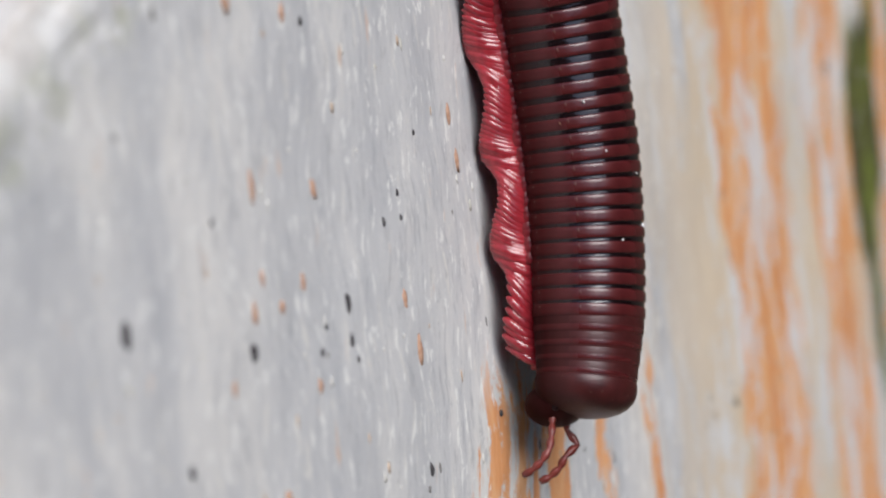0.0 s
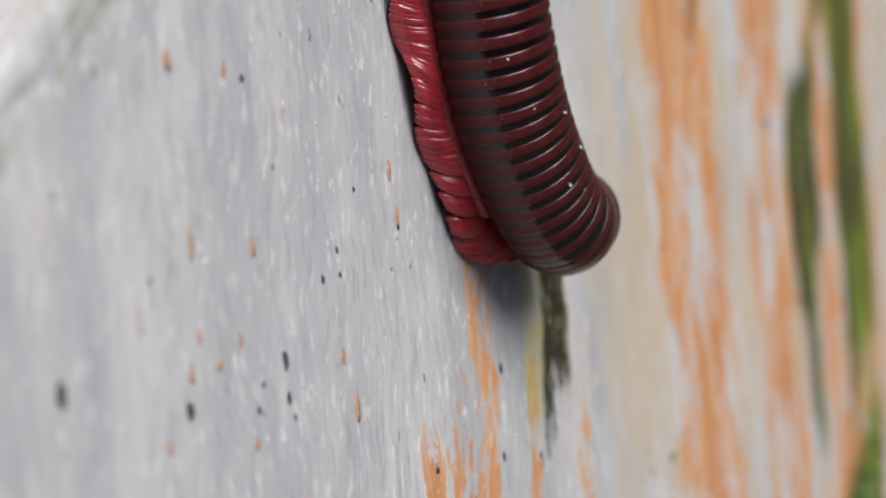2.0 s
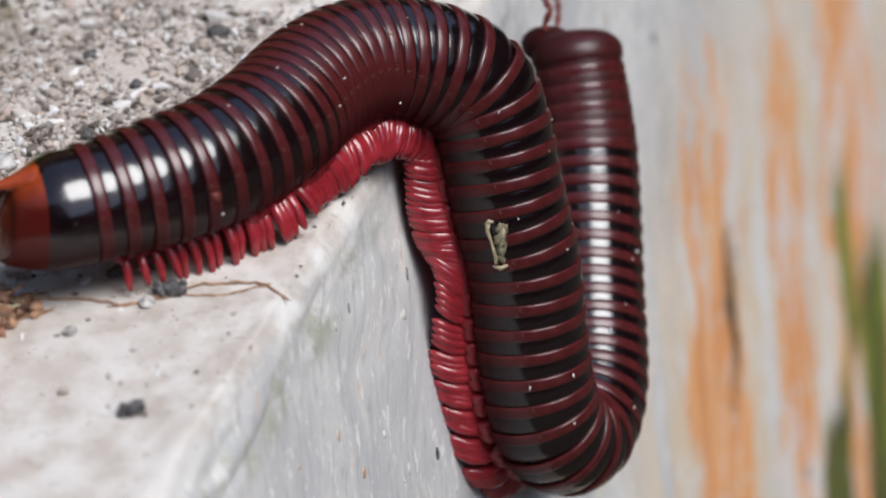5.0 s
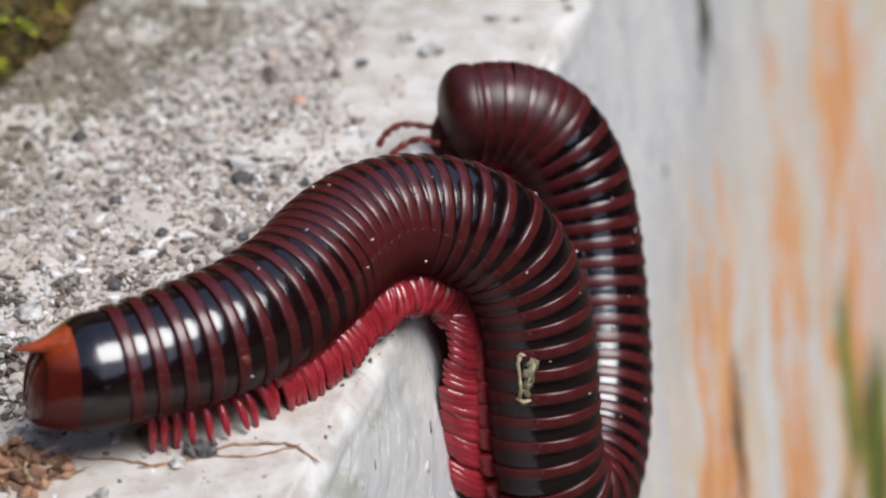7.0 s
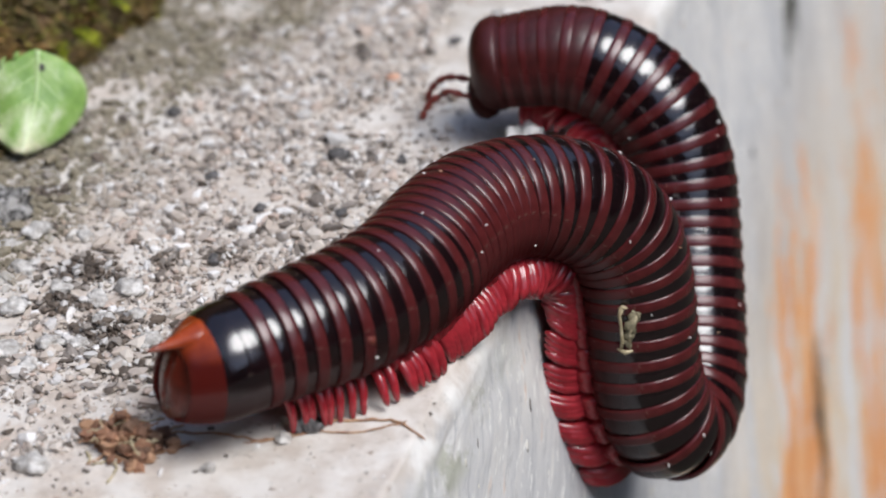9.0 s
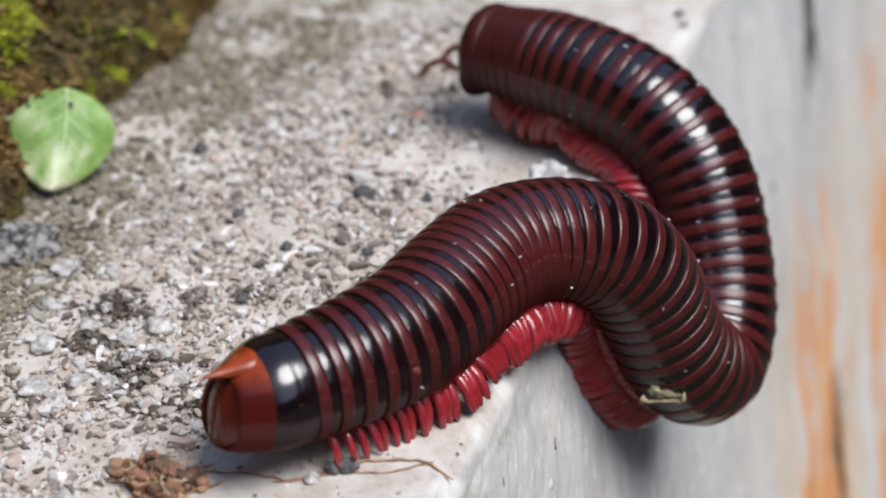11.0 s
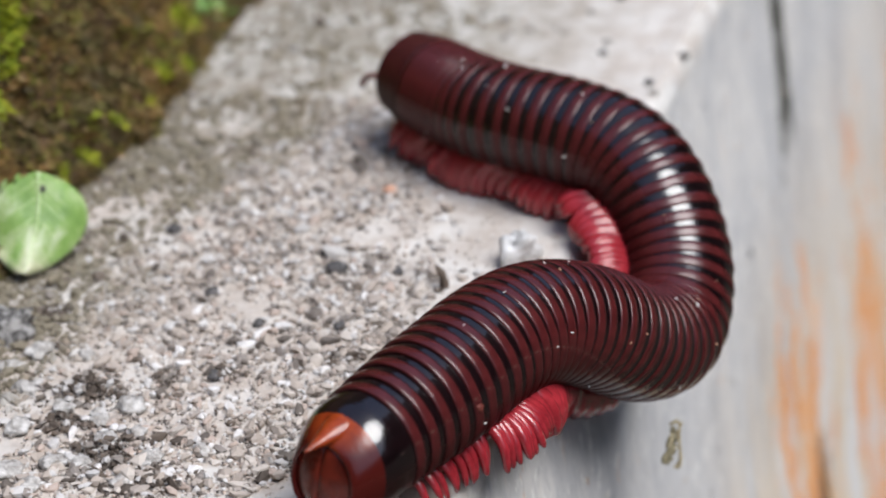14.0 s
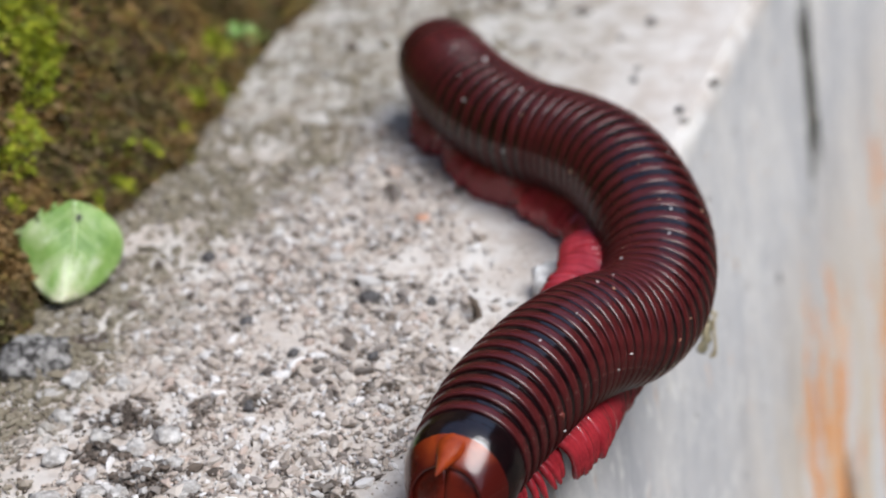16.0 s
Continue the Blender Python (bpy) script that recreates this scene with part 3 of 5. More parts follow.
def build_litter():
    for i, (x, y, s) in enumerate([(-2.24, 4.24, 0.20), (-4.19, 4.77, 0.16), (-1.63, 4.32, 0.13), (-2.70, 2.15, 0.15), (-1.85, 3.2, 0.12), (-2.63, 3.11, 0.12), (-3.3, 3.6, 0.13), (-1.09, 11.24, 0.13), (-0.2, 8.9, 0.12), (-0.9, 9.6, 0.10), (-1.9, 6.9, 0.12), (-1.35, 0.25, 0.16), (-1.52, 0.02, 0.13)]):
        put_stone("pebble", x, y, s, M_DARKPEB, "small dark grey pebble lying in the gravel", "pebble", "dark pebbles in the gravel", 0.7, 10 + i)
    for i, (x, y, s) in enumerate([(-2.3, 10.44, 0.14), (-1.93, 10.18, 0.12), (-2.64, 10.61, 0.12), (-2.16, 9.91, 0.13), (-1.49, 10.1, 0.10), (-1.33, 10.75, 0.11), (-0.93, 9.91, 0.13), (-0.1, 8.67, 0.13), (-2.44, 11.63, 0.16), (-2.01, 11.48, 0.22), (-0.86, 8.23, 0.15), (-2.26, 7.67, 0.12), (0.0, 9.78, 0.16)]):
        put_stone("soil_crumb", x, y, s * 0.8, M_DULL, "flat dark soil crumb on the pale stone", "crumb", "dark crumbs on the pale stone", 0.35, 90 + i, 0.6)
    put_stone("pebble", -2.25, 5.91, 0.16, M_PINKPEB, "small pinkish pebble lying in the gravel", "pebble", "", 0.7, 31)
    put_stone("stone", -0.51, 4.72, 0.33, M_WHITE, "white crumbly stone beside the millipede", "stone", "", 1.25, 33, 0.8)
    put_stone("stone", -5.03, 2.52, 0.56, M_LUMP, "grey rough stone at the foot of the mossy bank", "stone", "", 0.6, 41, 0.9, 0.2)
    for i, (x, y, s) in enumerate([(-3.2, 0.9, 0.26), (-3.55, 0.5, 0.22), (-2.75, 0.75, 0.2), (-3.9, 0.3, 0.25), (-1.25, 7.3, 0.24), (-1.6, 7.6, 0.18), (-1.1, -0.35, 0.13), (-1.95, 0.15, 0.16), (-4.3, -0.6, 0.2), (-3.24, 1.51, 0.27), (-3.45, 1.25, 0.20), (-3.02, 1.12, 0.18), (-3.85, 1.35, 0.22), (-4.1, 0.95, 0.24), (-4.35, 1.6, 0.21), (-3.3, 0.55, 0.20), (-2.85, 0.35, 0.17), (-4.5, 2.25, 0.24), (-4.65, 1.95, 0.19), (-3.6, 0.15, 0.2), (-2.35, 1.0, 0.15), (-2.91, -1.17, 0.22), (-1.52, -0.88, 0.12), (-4.05, 2.3, 0.17)]):
        put_stone("stone_chip", x, y, s, M_CHIP, "pale broken stone chip in the gravel", "stone chip", "pale chips in the gravel", 0.6, 50 + i, 0.5)
    crumb_heap("frass_clump", -2.32, -0.72, 0.66, 150, M_FRASS, "clump of reddish brown crumbs and fibres", 3, 0.085, 0.95, True)
    crumb_heap("soil_clump", -3.75, 1.72, 0.6, 190, M_GRIT, "dark soil crumbs on the gravel", 4, 0.055, 0.5)
    crumb_heap("soil_clump", -3.17, 0.78, 0.75, 220, M_GRIT, "dark soil crumbs on the gravel", 6, 0.052, 0.4)
    crumb_heap("soil_clump", -2.6, 0.45, 0.4, 80, M_GRIT, "dark soil crumbs on the gravel", 7, 0.052, 0.4)
    for k, (x, y, s) in enumerate([(-3.73, 1.12, 0.45), (-3.1, 2.06, 0.25), (-2.67, 2.21, 0.28), (-1.5, 0.98, 0.42), (-4.69, 2.99, 0.3), (-1.6, 2.7, 0.3)]):
        crumb_heap("soil_clump", x, y, s, round(300 * s), M_GRIT, "dark soil crumbs on the gravel", 60 + k, 0.052, 0.45)
    ob = crumb_heap("seed", -0.62, -1.77, 0.16, 14, M_DARKPEB, "dark seed husk on the pale stone", 8, 0.09, 0.4, True)
    tagged(ob, category="seed")
    strand("plant_fibre", [(-2.1, -0.5), (-1.7, -0.4), (-1.25, -0.42), (-0.75, 0.0), (-0.35, 0.12), (0.0, -0.02)], 0.011, M_STRAW, "thin dry reddish plant fibre on the stone", 1)
    strand("plant_fibre", [(-1.4, -0.48), (-0.9, -0.2), (-0.55, -0.12), (-0.2, 0.12)], 0.008, M_STRAW, "thin dry reddish plant fibre on the stone", 2)
    strand("plant_fibre", [(-2.6, -0.75), (-2.2, -0.95), (-1.8, -0.6)], 0.013, M_STRAW, "short dry straw over brown crumbs", 3)
    strand("plant_fibre", [(-2.5, -1.05), (-2.15, -0.55), (-1.95, -0.35)], 0.013, M_STRAW, "short dry straw over brown crumbs", 4)
    rng = random.Random(17)
    for k in range(22):
        a, r = rng.uniform(0, 6.28), rng.uniform(0.05, 0.44)
        x, y, b = -2.30 + r * math.cos(a), -0.70 + r * math.sin(a), rng.uniform(0, 6.28)
        n = rng.uniform(0.08, 0.20)
        ob = strand("plant_fibre", [(x - n * math.cos(b), y - n * math.sin(b)), (x, y), (x + n * math.cos(b + 0.4), y + n * math.sin(b + 0.4))], rng.uniform(0.006, 0.011), M_PALESTRAW if k % 3 else M_STRAW, "short dry straw over brown crumbs", 30 + k)
        if r < 0.26:
            ob.matrix_basis = pose(*(ob.location + V((0, 0, 0.12 * CM))), rng.uniform(-12, 12), rng.uniform(-25, 5), 0)
    # a short upright splinter
    v, f = tube([(0, 0, -0.05), (0.0, 0.01, 0.06), (-0.03, 0.02, 0.15), (-0.08, 0.03, 0.22)], [0.05, 0.045, 0.04, 0.015], 7)
    ob = new("splinter", mesh_of("splinter", cm(v), f, M_GRITSTICK))
    ob.matrix_basis = pose(-1.11 * CM, 4.15 * CM, top_z(-1.11, 4.15) * CM)
    tagged(ob, "short dark wood splinter standing in the gravel", "splinter")
    ob = crumb_heap("soil_crumb", -0.92, -0.16, 0.22, 26, M_DARKPEB, "black soil crumb beside the legs", 9, 0.085, 0.9, True)
    return ob


# ---- specks on the face ----
def face_matrix(y, z):
    """A pose on the face: x across it, y down its streaks, z outward."""
    down = V((0.185, -0.48, -0.86))
    down = (down - FN * down.dot(FN)).normalized()
    side = down.cross(FN)
    m = Matrix((side, down, FN)).transposed().to_4x4()
    m.translation = ledge_point(-z / 0.9777, y) * CM
    return m


def build_specks():
    rng = random.Random(12)
    dark = [(-4.72, -2.11, 0.15, 0.34), (-3.38, -3.26, 0.14, 0.26), (-1.87, -3.92, 0.10, 0.30), (-2.03, -4.16, 0.07, 0.22), (-2.29, -3.83, 0.05, 0.14), (-2.49, -3.93, 0.06, 0.14), (-0.48, -3.83, 0.05, 0.13), (-0.86, -3.86, 0.06, 0.16), (-1.02, -1.91, 0.08, 0.13), (1.61, -2.62, 0.09, 0.20), (0.15, -3.65, 0.05, 0.10), (-2.05, -4.33, 0.04, 0.10), (-0.57, -4.01, 0.04, 0.10), (-3.25, -2.23, 0.05, 0.10), (1.8, -6.7, 0.09, 0.24), (4.21, -6.68, 0.14, 0.20), (5.52, -10.68, 0.15, 0.22), (-1.56, -5.84, 0.09, 0.22), (-4.66, -3.31, 0.09, 0.20), (-5.66, -2.89, 0.08, 0.16), (-0.05, -6.44, 0.09, 0.14), (-3.68, -4.54, 0.08, 0.20), (2.12, -7.98, 0.08, 0.13), (1.29, -7.34, 0.07, 0.18), (10.27, -2.8, 0.14, 0.22), (12.1, -10.25, 0.2, 0.35)]
    rust = [(-1.97, -1.2, 0.13, 0.30), (-1.24, -1.71, 0.10, 0.30), (-2.57, -2.39, 0.10, 0.46), (-1.73, -2.96, 0.11, 0.34), (-2.36, -3.37, 0.09, 0.30), (-2.9, -2.95, 0.08, 0.24), (-3.18, -3.07, 0.10, 0.32), (-2.78, -3.29, 0.10, 0.22), (-0.98, -4.53, 0.09, 0.34), (-1.04, -5.0, 0.13, 0.56), (0.88, -3.93, 0.10, 0.34), (0.77, -4.32, 0.10, 0.42), (-3.79, -3.27, 0.08, 0.24), (-2.7, -4.09, 0.08, 0.22), (0.21, -1.84, 0.08, 0.16), (-3.7, -4.40, 0.13, 0.40)]
    for group, m, label, name in ((dark, M_SPECK, "dark lichen speck on the stone face", "lichen_speck"), (rust, M_RUST, "rusty brown speck on the stone face", "rust_speck")):
        for y, z, w, h in group:
            v = []
            off = V((rng.random() * 40, 0, 0))
            for q in ICO2[0]:
                r = 1 + 0.55 * noise.noise(V(q) * 1.4 + off)
                v.append((q[0] * w * 0.40 * r, q[1] * h * 0.27 * r, q[2] * 0.016))
            ob = new(name, mesh_of(name, cm(v), ICO2[1], m))
            ob.matrix_basis = face_matrix(y, z)
            tagged(ob, label, "speck", "specks on the stone face")
    pieces = []
    for _ in range(420):
        y, z = rng.uniform(-6, 14), rng.uniform(-12, -0.5)
        w, h = 0.03 * rng.uniform(0.6, 1.8), 0.07 * rng.uniform(0.6, 2.2)
        m = face_matrix(y, z)
        t = m.translation * 100
        r3 = m.to_3x3()
        pieces.append(([t + r3 @ V((q[0] * w / 2, q[1] * h / 2, q[2] * 0.012)) for q in ICO1[0]], ICO1[1]))
    v, f = joined(pieces)
    tagged(new("fine_specks", mesh_of("fine_specks", cm(v), f, M_FINE)), "fine pale and rusty flecks on the stone face", "flecks", kind="stuff")


# ---- the mossy bank behind the ledge ----
def bank_point(s, y):
    """s: distance up the bank from its foot."""
    z = s * 0.9
    x = -5.38 + 0.16 * math.exp(-((y - 7.4) / 1.6) ** 2) - 0.40 * s - 0.35 * (1 - math.exp(-s * 1.5)) - 0.20 * math.exp(-(s / 0.16) ** 2)
    d = 0.16 * noise.noise(V((s * 0.55, y * 0.45, 2))) + 0.17 * noise.noise(V((s * 1.6, y * 1.4, 8))) + 0.09 * noise.noise(V((s * 3.4, y * 3.1, 6))) + 0.05 * noise.noise(V((s * 5, y * 5, 3)))
    return V((x + d, y, z + 0.4 * d - 0.06))


def build_bank():
    ss = [0.09 * i for i in range(60)] + [5.6 + 0.8 * i for i in range(14)]
    ys = [-40, -25, -15, -8] + [-5 + 0.11 * i for i in range(200)] + [18, 22, 28, 40, 60]
    nu = len(ss)
    verts = [tuple(bank_point(s, y) * CM) for y in ys for s in ss]
    faces = [(j * nu + i, (j + 1) * nu + i, (j + 1) * nu + i + 1, j * nu + i + 1) for j in range(len(ys) - 1) for i in range(nu - 1)]
    o = len(verts)
    for y in ys:
        verts += cm([(-40, y, bank_point(ss[-1], y).z), (-40, y, -33)])
    for j in range(len(ys) - 1):
        a, b = j * nu + nu - 1, (j + 1) * nu + nu - 1
        faces.append((a, b, o + 2 * j + 2, o + 2 * j))
        faces.append((o + 2 * j, o + 2 * j + 2, o + 2 * j + 3, o + 2 * j + 1))
    tagged(new("bank", mesh_of("bank", verts, faces, M_SOIL)), "brown earth bank grown over with moss", "bank", kind="structure")
    GREEN = [(2.45, 5.85, 0.75), (1.95, 5.7, 0.45), (1.68, 5.48, 0.36), (1.4, 5.0, 0.40), (1.2, 4.5, 0.36), (0.95, 4.1, 0.30), (0.64, 6.07, 0.15), (0.42, 6.5, 0.14), (0.32, 7.07, 0.17), (0.44, 7.67, 0.18), (0.60, 8.86, 0.22), (0.34, 5.76, 0.14), (0.40, 5.24, 0.17), (0.25, 8.3, 0.16), (3.2, 7.4, 0.7)]
    rng = random.Random(21)
    green, brown = [], []
    for _ in range(52000):
        y = rng.uniform(0.5, 13.0)
        s = abs(rng.gauss(0, 1.5)) if rng.random() < 0.35 else rng.uniform(0.0, 4.5)
        patch = noise.noise(V((s * 0.55, y * 0.42, 14))) + 0.45 * noise.noise(V((s * 1.7, y * 1.5, 5)))
        near = max(1.0 - ((s - a) ** 2 + ((y - b) * 0.8) ** 2) ** 0.5 / r for a, b, r in GREEN)
        is_green = 1.3 * near + 0.6 * patch > 0.38
        if not is_green and rng.random() < 0.30:
            continue
        p = bank_point(s, y)
        n = (V((0.75, -0.25, 0.6)) + V((rng.uniform(-1, 1), rng.uniform(-1, 1), rng.uniform(-0.5, 1))) * 0.75).normalized()
        h = rng.uniform(0.07, 0.19) * (1.1 if is_green else 1.0) * (0.75 + 0.6 * noise.noise(V((s * 2.3, y * 2.1, 17))))
        w = h * rng.uniform(0.26, 0.42)
        side = n.orthogonal().normalized()
        side.rotate(Matrix.Rotation(rng.uniform(0, 6.28), 3, n))
        bend = V((0.2, -0.1, -0.25)) * h
        mid = p + n * h * 0.55
        q = n.cross(side) * w * 0.35
        v = [p - n * 0.03, mid + side * w + q, mid - side * w + q, p + n * h + bend, mid - q * 1.4]
        f = [(0, 1, 3, 2), (0, 4, 1), (1, 4, 3), (0, 2, 4), (2, 3, 4)]
        (green if is_green else brown).append((v, f))
    for name, group, m, label in (("green_moss", green, M_MOSS, "yellow-green moss growing on the bank"), ("brown_moss", brown, M_MOSSB, "brown and olive moss growing on the bank")):
        v, f = joined(group)
        tagged(new(name, mesh_of(name, cm(v), f, m, smooth=False)), label, "moss", kind="stuff")


# ---- the round green leaf ----
def leaf_width(t):
    """Half width along the blade, 0 at the stalk, 1 at the tip."""
    return 0.56 * (math.sin(math.pi * min(1.0, t ** 0.76)) ** 0.58) * (1.0 - 0.20 * t)


def build_leaf():
    leaf = new("seedling_leaf")
    tagged(leaf, "round pale green leaf at the foot of the mossy bank", "leaf")
    right, up = V((0.95, 0.303, -0.077)), V((-0.08, 0.474, 0.876))
    out = right.cross(up)
    m = Matrix((right, up, out)).transposed().to_4x4()
    m.translation = V((-5.27, 3.80, 0.54)) * CM
    leaf.matrix_basis = m @ pose(0, 0, 0, -8, 10, -9)

    def at(t, k):
        w = leaf_width(t)
        x = k * w + 0.06 * math.sin(t * 3.0)
        y = 0.52 - 1.07 * t - (0.15 * k * k * (1 - t) if k < 0 else 0.0)
        z = 0.16 * (k * k) - 0.22 * (t - 0.35) ** 2 + 0.03 * math.sin(9 * t + 3 * abs(k)) * abs(k) + 0.02 * noise.noise(V((k * 2, t * 4, 1)))
        return V((x, y, -z * 0.8))

    rows, cols = 34, 24
    verts, faces = [], []
    for side in (0.012, -0.012):
        for j in range(rows + 1):
            for i in range(cols + 1):
                p = at(0.015 + 0.97 * j / rows, 2 * i / cols - 1)
                verts.append((p.x, p.y, p.z + side))
    n = cols + 1
    o = (rows + 1) * n
    for j in range(rows):
        for i in range(cols):
            a = j * n + i
            faces.append((a, a + n, a + n + 1, a + 1))
            faces.append((o + a, o + a + 1, o + a + n + 1, o + a + n))
    rim = [j * n for j in range(rows + 1)] + [rows * n + i for i in range(1, n)] + [j * n + cols for j in range(rows - 1, -1, -1)] + list(range(cols - 1, 0, -1))
    for a, b in zip(rim, rim[1:] + rim[:1]):
        faces.append((a, o + a, o + b, b))
    blade = part("blade", mesh_of("blade", cm(verts), faces, M_LEAF), leaf)
    mid = [at(0.02 + 0.93 * i / 16, 0.03) + V((0, 0, 0.012)) for i in range(17)]
    v, f = tube(mid, [0.017 * (1 - 0.75 * i / 16) for i in range(17)], 6)
    part("midrib", mesh_of("midrib", cm(v), f, M_VEIN), blade, "pale green midrib")
    for s in (1, -1):
        for t0 in (0.10, 0.26, 0.44):
            pts = [at(t0 + 0.30 * u * (1 - 0.2 * u), s * (0.03 + 0.75 * u)) + V((0, 0, 0.010)) for u in (0, 0.2, 0.4, 0.6, 0.8, 1.0)]
            v, f = tube(pts, [0.006, 0.0055, 0.005, 0.004, 0.003, 0.002], 5)
            part("side_vein", mesh_of("side_vein", cm(v), f, M_VEIN), blade, "fine pale side vein")
    part("spot", mesh_of("spot", cm([(0.075 + q[0] * 0.035, 0.34 + q[1] * 0.04, at(0.15, 0.1).z + 0.012 + q[2] * 0.012) for q in ICO2[0]]), ICO2[1], M_SPECK), blade, "small dark hole")
    v, f = tube([(0.0, 0.47, -0.03), (-0.1, 0.42, -0.12), (-0.34, 0.22, -0.2), (-0.66, 0.02, -0.22)], [0.022, 0.02, 0.02, 0.022], 7)
    part("stalk", mesh_of("stalk", cm(v), f, M_VEIN), leaf, "thin pale leaf stalk")
    for dx, dy, s in ((-0.20, 0.40, 0.07), (-0.32, 0.30, 0.09)):
        pts = [(dx, dy - 0.04, -0.03), (dx + 0.02, dy + s * 0.5, -0.02), (dx + 0.05, dy + s, -0.03)]
        v, f = tube(pts, [0.025, 0.02, 0.004], 6)
        part("tooth", mesh_of("tooth", cm(v), f, M_LEAF), blade, "small green tooth of the leaf edge")
    return leaf


def build_seedlings():
    """Small leafy shoots on the bank."""
    rng = random.Random(8)
    spots = [(pose(*(bank_point(s, y) * CM), 0, 0, rng.uniform(0, 360)), "on the mossy bank", "seedlings on the bank") for y, s in ((9.3, 0.45), (9.6, 0.25), (5.2, 2.6))]
    spots += [(face_matrix(y, z), "rooted in the damp stone face", "seedlings on the stone face") for y, z in ((13.1, -17.0), (12.5, -16.9), (13.4, -16.6), (12.0, -16.5))]
    for m, where, group in spots:
        shoot = new("moss_seedling")
        tagged(shoot, "tiny bright green seedling " + where, "seedling", group)
        shoot.matrix_basis = m
        for k in range(4):
            a = k * 1.6 + rng.random()
            d = V((math.cos(a), math.sin(a), 0.6)).normalized()
            b = d.cross(V((0, 0, 1))).normalized()
            v, f = [], []
            for j in range(7):
                t = j / 6
                w = 0.085 * math.sin(math.pi * (0.08 + 0.92 * t)) ** 0.7
                c = d * (0.06 + 0.22 * t) + V((0, 0, 0.05 * math.sin(3 * t)))
                v += [c + b * w, c + V((0, 0, -0.012)), c - b * w, c + V((0, 0, -0.022))]
            for j in range(6):
                for i in range(4):
                    q, r = j * 4 + i, j * 4 + (i + 1) % 4
                    f.append((q, r, r + 4, q + 4))
            part("leaflet", mesh_of("leaflet", cm(v), f, M_LEAF), shoot)


def leaf_material():
    n = Nodes("leaf_green", 0.38, 0.5)
    p = n.local()
    f = n.noise(p, 2.2, 4.0)
    col = n.ramp(f, (0.34, (0.12, 0.25, 0.045)), (0.5, (0.23, 0.38, 0.10)), (0.64, (0.42, 0.52, 0.26)))
    y = n.node("SeparateXYZ", Vector=p).outputs[1]
    tip = n.math("DIVIDE", n.math("SUBTRACT", n.math("MULTIPLY", n.noise(p, 3.0, 6.0, 0.7), 0.9), n.math("ADD", y, 0.72)), 0.25, clamp=True)
    col = n.mix(tip, col, (0.62, 0.62, 0.42))
    # whitish sheen of the blade, painted in as pale patches
    painted_sheen = n.noise(n.vmath("MULTIPLY", p, (1.0, 0.5, 1.0)), 5.0, 6.0, 0.75)
    col = n.mix(n.ramp(painted_sheen, (0.54, 0.0), (0.66, 0.55)), col, (0.62, 0.68, 0.50))
    n.set("Base Color", col)
    n.set("Subsurface Weight", 0.15)
    n.set("Subsurface Radius", (0.002, 0.003, 0.001))
    n.bump(n.noise(p, 12.0, 4.0), 0.25, 0.0004)
    return n.m


M_LEAF = leaf_material()
M_VEIN = plain("leaf_vein", (0.42, 0.58, 0.25), (0.60, 0.72, 0.42), 6.0, 0.45)
M_GRITSTICK = plain("dark_wood", (0.05, 0.035, 0.025), (0.16, 0.12, 0.09), 12.0, 0.8)
M_FINE = grain_material("fine_flecks", (0.0, (0.72, 0.70, 0.64)), (0.55, (0.55, 0.40, 0.28)), (0.75, (0.2, 0.19, 0.18)), (0.9, (0.6, 0.58, 0.5)))
build_bank()
build_gravel()
CRUMB = build_litter()
build_specks()
build_leaf()
build_seedlings()


# ---- the millipede ----
RINGS = 64
SHAPES = {}
SHAPES[0.0] = [(-1.99, -0.41, 0.80), (-1.65, -0.14, 0.78), (-1.27, 0.21, 0.76), (-0.90, 0.65, 0.74), (-0.60, 1.27, 0.76), (-0.43, 1.91, 0.83), (-0.20, 2.35, 0.85), (0.08, 2.63, 0.78), (0.39, 2.85, 0.63), (0.68, 3.00, 0.37), (0.89, 3.06, -0.08), (1.12, 2.72, -1.10), (1.30, 2.40, -2.30), (1.51, 2.11, -3.46), (1.62, 1.89, -3.89), (1.84, 1.38, -4.74), (2.00, 0.78, -5.53), (2.08, 0.31, -6.04), (2.10, 0.12, -6.21)]
SHAPES[0.8] = [(-1.99, -0.41, 0.80), (-1.65, -0.14, 0.78), (-1.27, 0.21, 0.76), (-0.90, 0.65, 0.74), (-0.60, 1.27, 0.76), (-0.43, 1.91, 0.83), (-0.20, 2.35, 0.85), (0.08, 2.63, 0.78), (0.39, 2.85, 0.63), (0.68, 3.00, 0.37), (0.89, 3.06, -0.08), (1.12, 2.72, -1.10), (1.30, 2.40, -2.40), (1.58, 2.11, -3.79), (1.78, 1.68, -4.67), (1.98, 1.23, -5.57), (2.10, 0.94, -6.11), (2.15, 0.77, -6.42), (2.18, 0.68, -6.57)]
SHAPES[1.5] = [(-1.99, -0.41, 0.80), (-1.65, -0.14, 0.78), (-1.27, 0.21, 0.76), (-0.90, 0.65, 0.74), (-0.60, 1.27, 0.76), (-0.43, 1.91, 0.83), (-0.20, 2.35, 0.85), (0.08, 2.63, 0.78), (0.39, 2.85, 0.63), (0.68, 3.00, 0.37), (0.89, 3.06, -0.08), (1.12, 2.72, -1.10), (1.25, 2.45, -2.10), (1.47, 2.11, -3.28), (1.58, 2.04, -3.79), (1.70, 1.98, -4.34), (1.83, 1.94, -4.91), (1.94, 1.92, -5.44), (1.99, 1.91, -5.67), (1.99, 2.21, -5.95), (1.97, 2.51, -6.09)]
